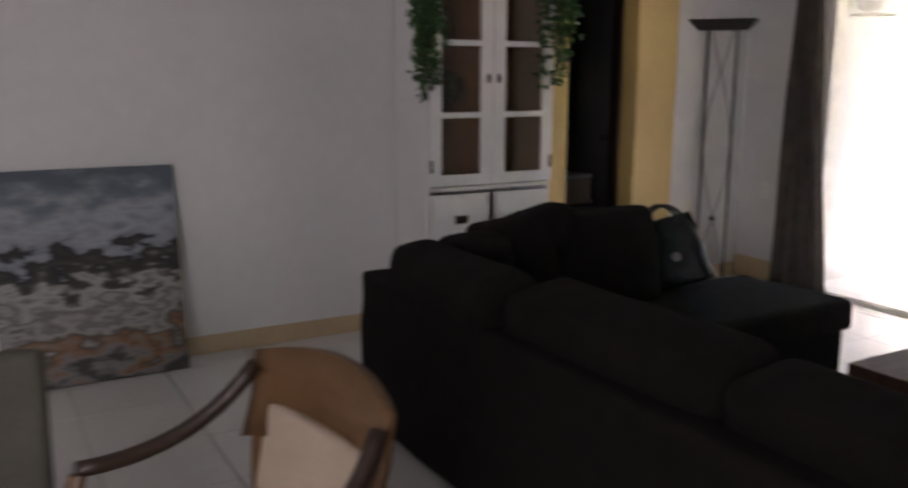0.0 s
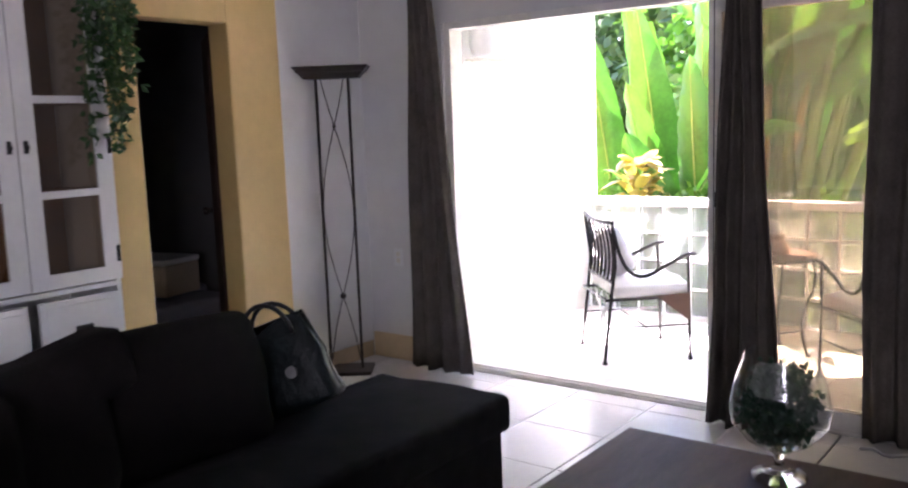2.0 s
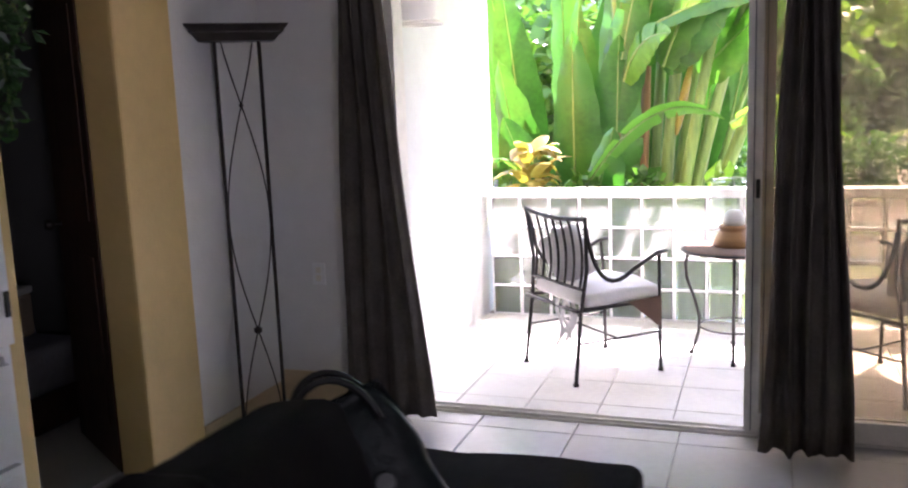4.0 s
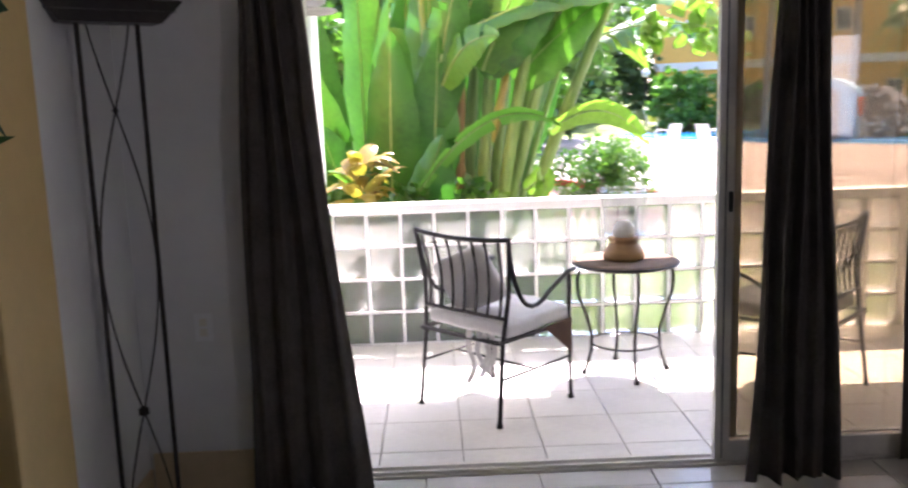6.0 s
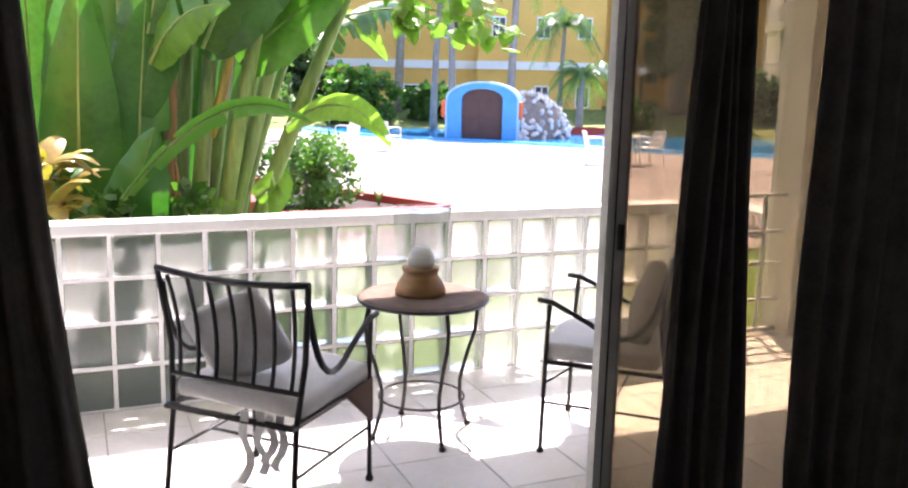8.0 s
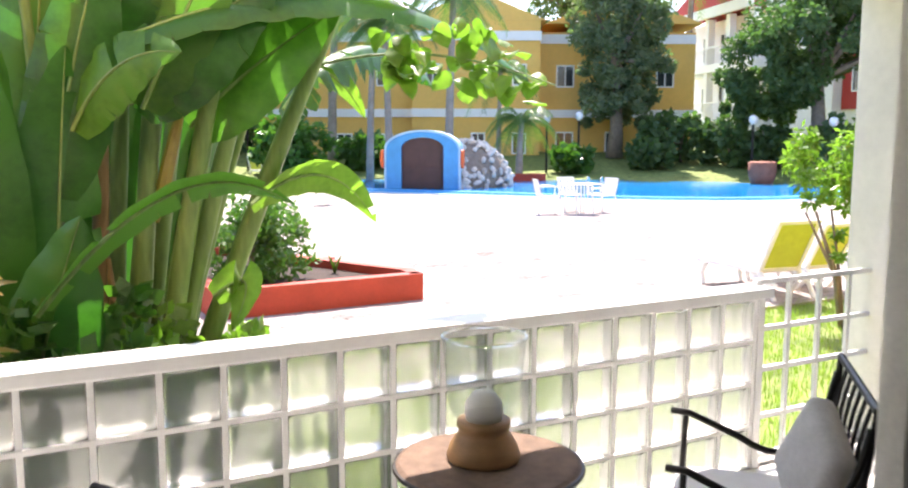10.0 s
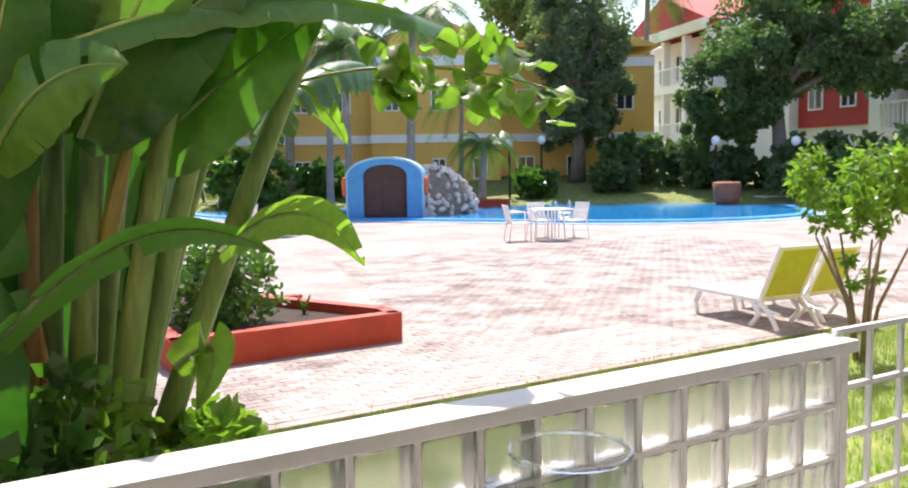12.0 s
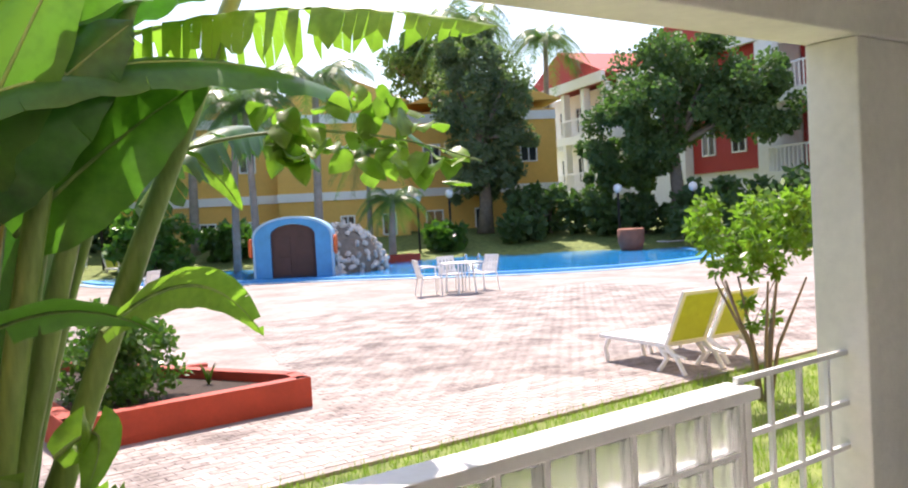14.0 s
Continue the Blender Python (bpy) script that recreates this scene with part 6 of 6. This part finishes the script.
leafy("shade_tree", around(39.2, 41), [((0, 0, 6.6, 2.3, 2.4), 60), ((0.6, 0, 4.2, 2.2, 1.6), 40), ((-0.6, 0, 8.4, 1.5, 1.6), 26), ((0.3, 0.4, 2.5, 2.3, 1.3), 34)], 36000, 0.17, M_GYLEAF, "tall grey-green tree beside the pool", "tree", [([(0, 0, 0), (0.1, 0, 1.5), (0, 0.1, 4.6)], [0.42, 0.3, 0.2])])
leafy("shade_tree", around(35.8, 52), [((0, 0, 9, 2.8, 2.6), 50), ((1.5, 0, 11, 2.4, 1.8), 30)], 20000, 0.22, M_DKLEAF, "tall dark tree behind the pool", "tree", [([(0, 0, 0), (0.1, 0, 3), (0, 0.1, 8)], [0.4, 0.3, 0.2])])
for az, d, s, h in ((43.5, 40, 1.9, 1.7), (46.5, 39, 1.6, 1.5), (54.5, 36, 2.2, 1.9), (58.0, 36, 2.2, 2.1), (61.0, 36, 2.4, 2.2), (41.5, 38, 0.9, 1.0), (22.5, 38, 1.1, 1.2), (18.0, 36, 1.6, 2.0), (36.5, 37, 0.8, 0.9), (49.5, 38.5, 1.2, 1.3)):
    leafy("hedge_bush", around(az, d), [((0, 0, h * 0.62, s, h * 0.62), 40)], 2200, 0.3, M_DKLEAF if az > 40 else M_BUSH, "dark green garden bush on the far lawn", "shrub", [([(0, 0, 0), (0, 0, h * 0.5)], 0.08)], "far garden bushes")
for x, y, h in ((-9, 17, 6.5), (-5, 15.5, 6.0), (-1.5, 17.5, 7.0), (2.2, 21, 6.0), (-13, 14, 6), (5.2, 30, 7.5), (-3.0, 12.5, 4.0), (0.4, 13.6, 3.6), (8.5, 42, 8.0), (2, 33, 8), (7.4, 37.5, 7.0), (10.2, 40.5, 7.5), (4.2, 24.5, 5.0)):
    leafy("garden_tree", pose(x, y, GZ - 0.03), [((0, 0, h * 0.62, 2.4, h * 0.36), 60), ((0.8, 0, h * 0.3, 1.8, h * 0.22), 26)], 4600, 0.34, M_DKLEAF if (x + y) % 2 < 1 else M_BUSH, "dense green garden tree behind the planter", "tree", [([(0, 0, 0), (0.1, 0, h * 0.25), (0, 0.1, h * 0.5)], [0.2, 0.16, 0.1])], "garden trees")


def palm(m, h, n, L, label, lean=0.3, seed=1, rad=0.17):
    t = thing("palm_tree", m, label, "palm tree", "palms by the pool")
    r = random.Random(seed)
    top = Vector((lean, 0, h))
    part("trunk", tube(bmesh.new(), arc((0, 0, -0.1), (0, 0, h * 0.5), top, 10), [rad * (1.25 - 0.5 * i / 10) for i in range(11)], 10), M_PALMTRUNK, t, smooth=True)
    for k in range(n):
        a = k * 2.4 + r.uniform(-0.2, 0.2)
        e = r.uniform(-0.5, 0.9)
        c, s = math.cos(a), math.sin(a)
        tip = top + Vector((c * L, s * L, L * (e - 0.75)))
        mid = top + Vector((c * L * 0.5, s * L * 0.5, L * (0.35 + e * 0.4)))
        pts = arc(top, mid, tip, 12)
        bm = bmesh.new()
        side = Vector((-s, c, 0))
        for i in range(1, 13):
            for q in range(3):
                p = pts[i - 1].lerp(pts[i], q / 3)
                ll = L * 0.34 * math.sin(math.pi * (0.12 + 0.8 * i / 13))
                d = (pts[i] - pts[i - 1]).normalized()
                for sg in (-1, 1):
                    b = p + side * sg * ll * 0.7 + d * ll * 0.4 - Vector((0, 0, ll * r.uniform(0.35, 0.7)))
                    w = d * 0.03 * L / 2
                    bm.faces.new([bm.verts.new(v) for v in (p - w, p + w, b)])
        tube(bm, pts, [0.02 * (1 - i / 14) for i in range(13)], 4, cap=False)
        part("frond", bm, M_PALM, t)
    return t


palm(around(23.0, 34.5), 6.6, 16, 2.2, "slender palm in front of the ochre building", 0.3, 1, 0.13)
palm(around(24.3, 33.5), 6.2, 16, 2.2, "slender palm in front of the ochre building", -0.2, 2, 0.13)
palm(around(28.3, 33.8), 7.2, 18, 2.4, "slender palm in front of the ochre building", 0.2, 3, 0.15)
palm(around(33.0, 35), 2.4, 18, 1.6, "short feathery palm beside the pool", 0.1, 4, 0.14)
palm(around(31.6, 36), 4.4, 16, 1.7, "feathery palm beside the pool", 0.1, 5, 0.1)
palm(around(38.5, 47), 11.0, 18, 3.2, "tall palm behind the pool", 0.3, 6, 0.2)
palm(around(43.5, 56), 11.5, 18, 3.0, "tall palm behind the hotel", 0.3, 7, 0.2)
palm(around(20.5, 40), 7.5, 16, 2.8, "palm on the far lawn", 0.3, 8, 0.18)


def post_lamp(m):
    t = thing("street_lamp", m, "dark garden lamp post with a white globe", "street lamp", "garden lamps")
    part("pole", tube(bmesh.new(), [(0, 0, 0), (0, 0, 2.1)], 0.05, 8), M_IRON, t)
    part("globe", lathe(bmesh.new(), [(0.05, 2.1), (0.15, 2.18), (0.18, 2.3), (0.14, 2.42), (0, 2.48)], 16), M_WHITE, t, "white globe", smooth=True)
    return t


pl = post_lamp(around(34.8, 37))
copy_thing(pl, around(36.9, 38))
copy_thing(pl, around(47.9, 36))
copy_thing(pl, pose(10.42, 34.5, rise(10.42, 34.5)))
copy_thing(pl, around(52.6, 35))
redpot = thing("low_red_planter", around(32.5, 34.0), "low red planter wall beside the pool", "planter")
part("wall", one(-1.0, 1.4, -0.4, 0.4, 0, 0.4, bevel=0.02), M_RED, redpot)
stump = thing("red_flower_pot", around(48.6, 34), "large terracotta pot beside the pool", "pot")
part("body", lathe(bmesh.new(), [(0.35, 0), (0.5, 0.4), (0.52, 0.9), (0.45, 0.95), (0.4, 0.85), (0, 0.85)], 20), mat("terracotta", (0.26, 0.10, 0.06), 0.8, 0.2, 4), stump, smooth=True)


# ---- floor pieces ----
def tiles(parent, x0, x1, y0, y1, size, material, ox=0.0, oy=0.0, joint=0.004):
    """Bevelled square tiles on a bed, cut at the edges."""
    made = {}
    i0, i1 = math.floor((x0 - ox) / size), math.ceil((x1 - ox) / size)
    j0, j1 = math.floor((y0 - oy) / size), math.ceil((y1 - oy) / size)
    for i in range(i0, i1):
        for j in range(j0, j1):
            a, b = max(x0, ox + i * size) + joint / 2, min(x1, ox + (i + 1) * size) - joint / 2
            c, d = max(y0, oy + j * size) + joint / 2, min(y1, oy + (j + 1) * size) - joint / 2
            if b - a < 0.02 or d - c < 0.02:
                continue
            key = (round(b - a, 4), round(d - c, 4))
            if key not in made:
                bm = bmesh.new()
                e = 0.0025
                hx, hy = (b - a) / 2, (d - c) / 2
                lo = [bm.verts.new((sx * hx, sy * hy, -0.012)) for sx, sy in ((-1, -1), (1, -1), (1, 1), (-1, 1))]
                md = [bm.verts.new((sx * hx, sy * hy, -e)) for sx, sy in ((-1, -1), (1, -1), (1, 1), (-1, 1))]
                hi = [bm.verts.new((sx * (hx - e), sy * (hy - e), 0)) for sx, sy in ((-1, -1), (1, -1), (1, 1), (-1, 1))]
                bm.faces.new(hi)
                for p, q in ((lo, md), (md, hi)):
                    for k in range(4):
                        bm.faces.new((p[k], p[(k + 1) % 4], q[(k + 1) % 4], q[k]))
                m = bpy.data.meshes.new("tile")
                bm.to_mesh(m)
                bm.free()
                m.materials.append(material)
                made[key] = m
            ob = new("tile", made[key])
            ob.matrix_basis = pose((a + b) / 2, (c + d) / 2, 0)
            ob.parent = parent


tiles(bpy.data.objects["terrace_floor"], -0.05, 5.1, YO - 0.01, 0.0, 0.35, M_TTILE, 0.705 - 0.35 * 3, -1.34 - 0.35 * 2)
tiles(bpy.data.objects["floor"], XW, 4.4, -6.6, -1.955, 0.45, M_TILE, 0.1, -2.1)
tiles(bpy.data.objects["floor"], XW, XE, YS, -6.6, 0.9, M_TILE, 0.1, -6.6)
tiles(bpy.data.objects["floor"], 4.4, XE, -6.6, YN - 0.002, 0.9, M_TILE, 4.4, -6.6)

# pavers of the deck: the nearest as pieces, the others joined
rnd = random.Random(77)
def paver_mesh(k):
    r = random.Random(k)
    bm = bmesh.new()
    h = [(sx * 0.098, sy * 0.048) for sx, sy in ((-1, -1), (1, -1), (1, 1), (-1, 1))]
    lo = [bm.verts.new((x, y, -0.02)) for x, y in h]
    hi = [bm.verts.new((x * 0.96, y * 0.93, 0.004 + r.uniform(0, 0.003))) for x, y in h]
    bm.faces.new(hi)
    for q in range(4):
        bm.faces.new((lo[q], lo[(q + 1) % 4], hi[(q + 1) % 4], hi[q]))
    m = bpy.data.meshes.new("paver")
    bm.to_mesh(m)
    bm.free()
    m.materials.append(M_PAVER)
    return m


pm = [paver_mesh(k) for k in range(5)]
deck = bpy.data.objects["pool_deck"]
verts, faces = [], []
count = 0
for j in range(95):
    for i in range(70):
        x, y = 2.0 + i * 0.2 + (0.1 if j % 2 else 0), 3.86 + j * 0.1
        if x < 4.9 + max(0, (y - 5.9) * 0.3) and y > 5.75:
            continue
        if y < 3.72 + 0.012 * x:
            continue
        if j < 14 and 3.0 < x < 7.4 and count < 300:
            ob = new("paver", pm[rnd.randrange(5)])
            ob.matrix_basis = pose(x, y, GZ, rz=rnd.uniform(-0.8, 0.8))
            ob.parent = deck
            count += 1
            continue
        k = len(verts)
        z = GZ + 0.004 + rnd.uniform(0, 0.003)
        for sx, sy in ((-1, -1), (1, -1), (1, 1), (-1, 1)):
            verts.append((x + sx * 0.098, y + sy * 0.048, GZ - 0.02))
        for sx, sy in ((-1, -1), (1, -1), (1, 1), (-1, 1)):
            verts.append((x + sx * 0.094, y + sy * 0.0445, z))
        faces.append((k + 4, k + 5, k + 6, k + 7))
        for q in range(4):
            faces.append((k + q, k + (q + 1) % 4, k + 4 + (q + 1) % 4, k + 4 + q))
me = bpy.data.meshes.new("pavers")
me.from_pydata(verts, [], faces)
m_isl = mat("pink_paver_field", (0.20, 0.166, 0.15), 0.85, 0.35, 2.2, 0.5, 60, tint=(0.38, 0.33, 0.303))
nt = m_isl.node_tree
geo = nt.nodes.new("ShaderNodeNewGeometry")
hs = nt.nodes.new("ShaderNodeHueSaturation")
vm = nt.nodes.new("ShaderNodeMapRange")
vm.inputs["To Min"].default_value, vm.inputs["To Max"].default_value = 0.86, 1.16
nt.links.new(geo.outputs["Random Per Island"], vm.inputs[0])
src = nt.nodes["Principled BSDF"].inputs["Base Color"].links[0].from_socket
nt.links.new(src, hs.inputs["Color"])
nt.links.new(vm.outputs[0], hs.inputs["Value"])
nt.links.new(hs.outputs[0], nt.nodes["Principled BSDF"].inputs["Base Color"])
me.materials.append(m_isl)
pv = new("pavers", me)
pv.parent = deck
tagged(pv, "pale pink paver field", kind="stuff")
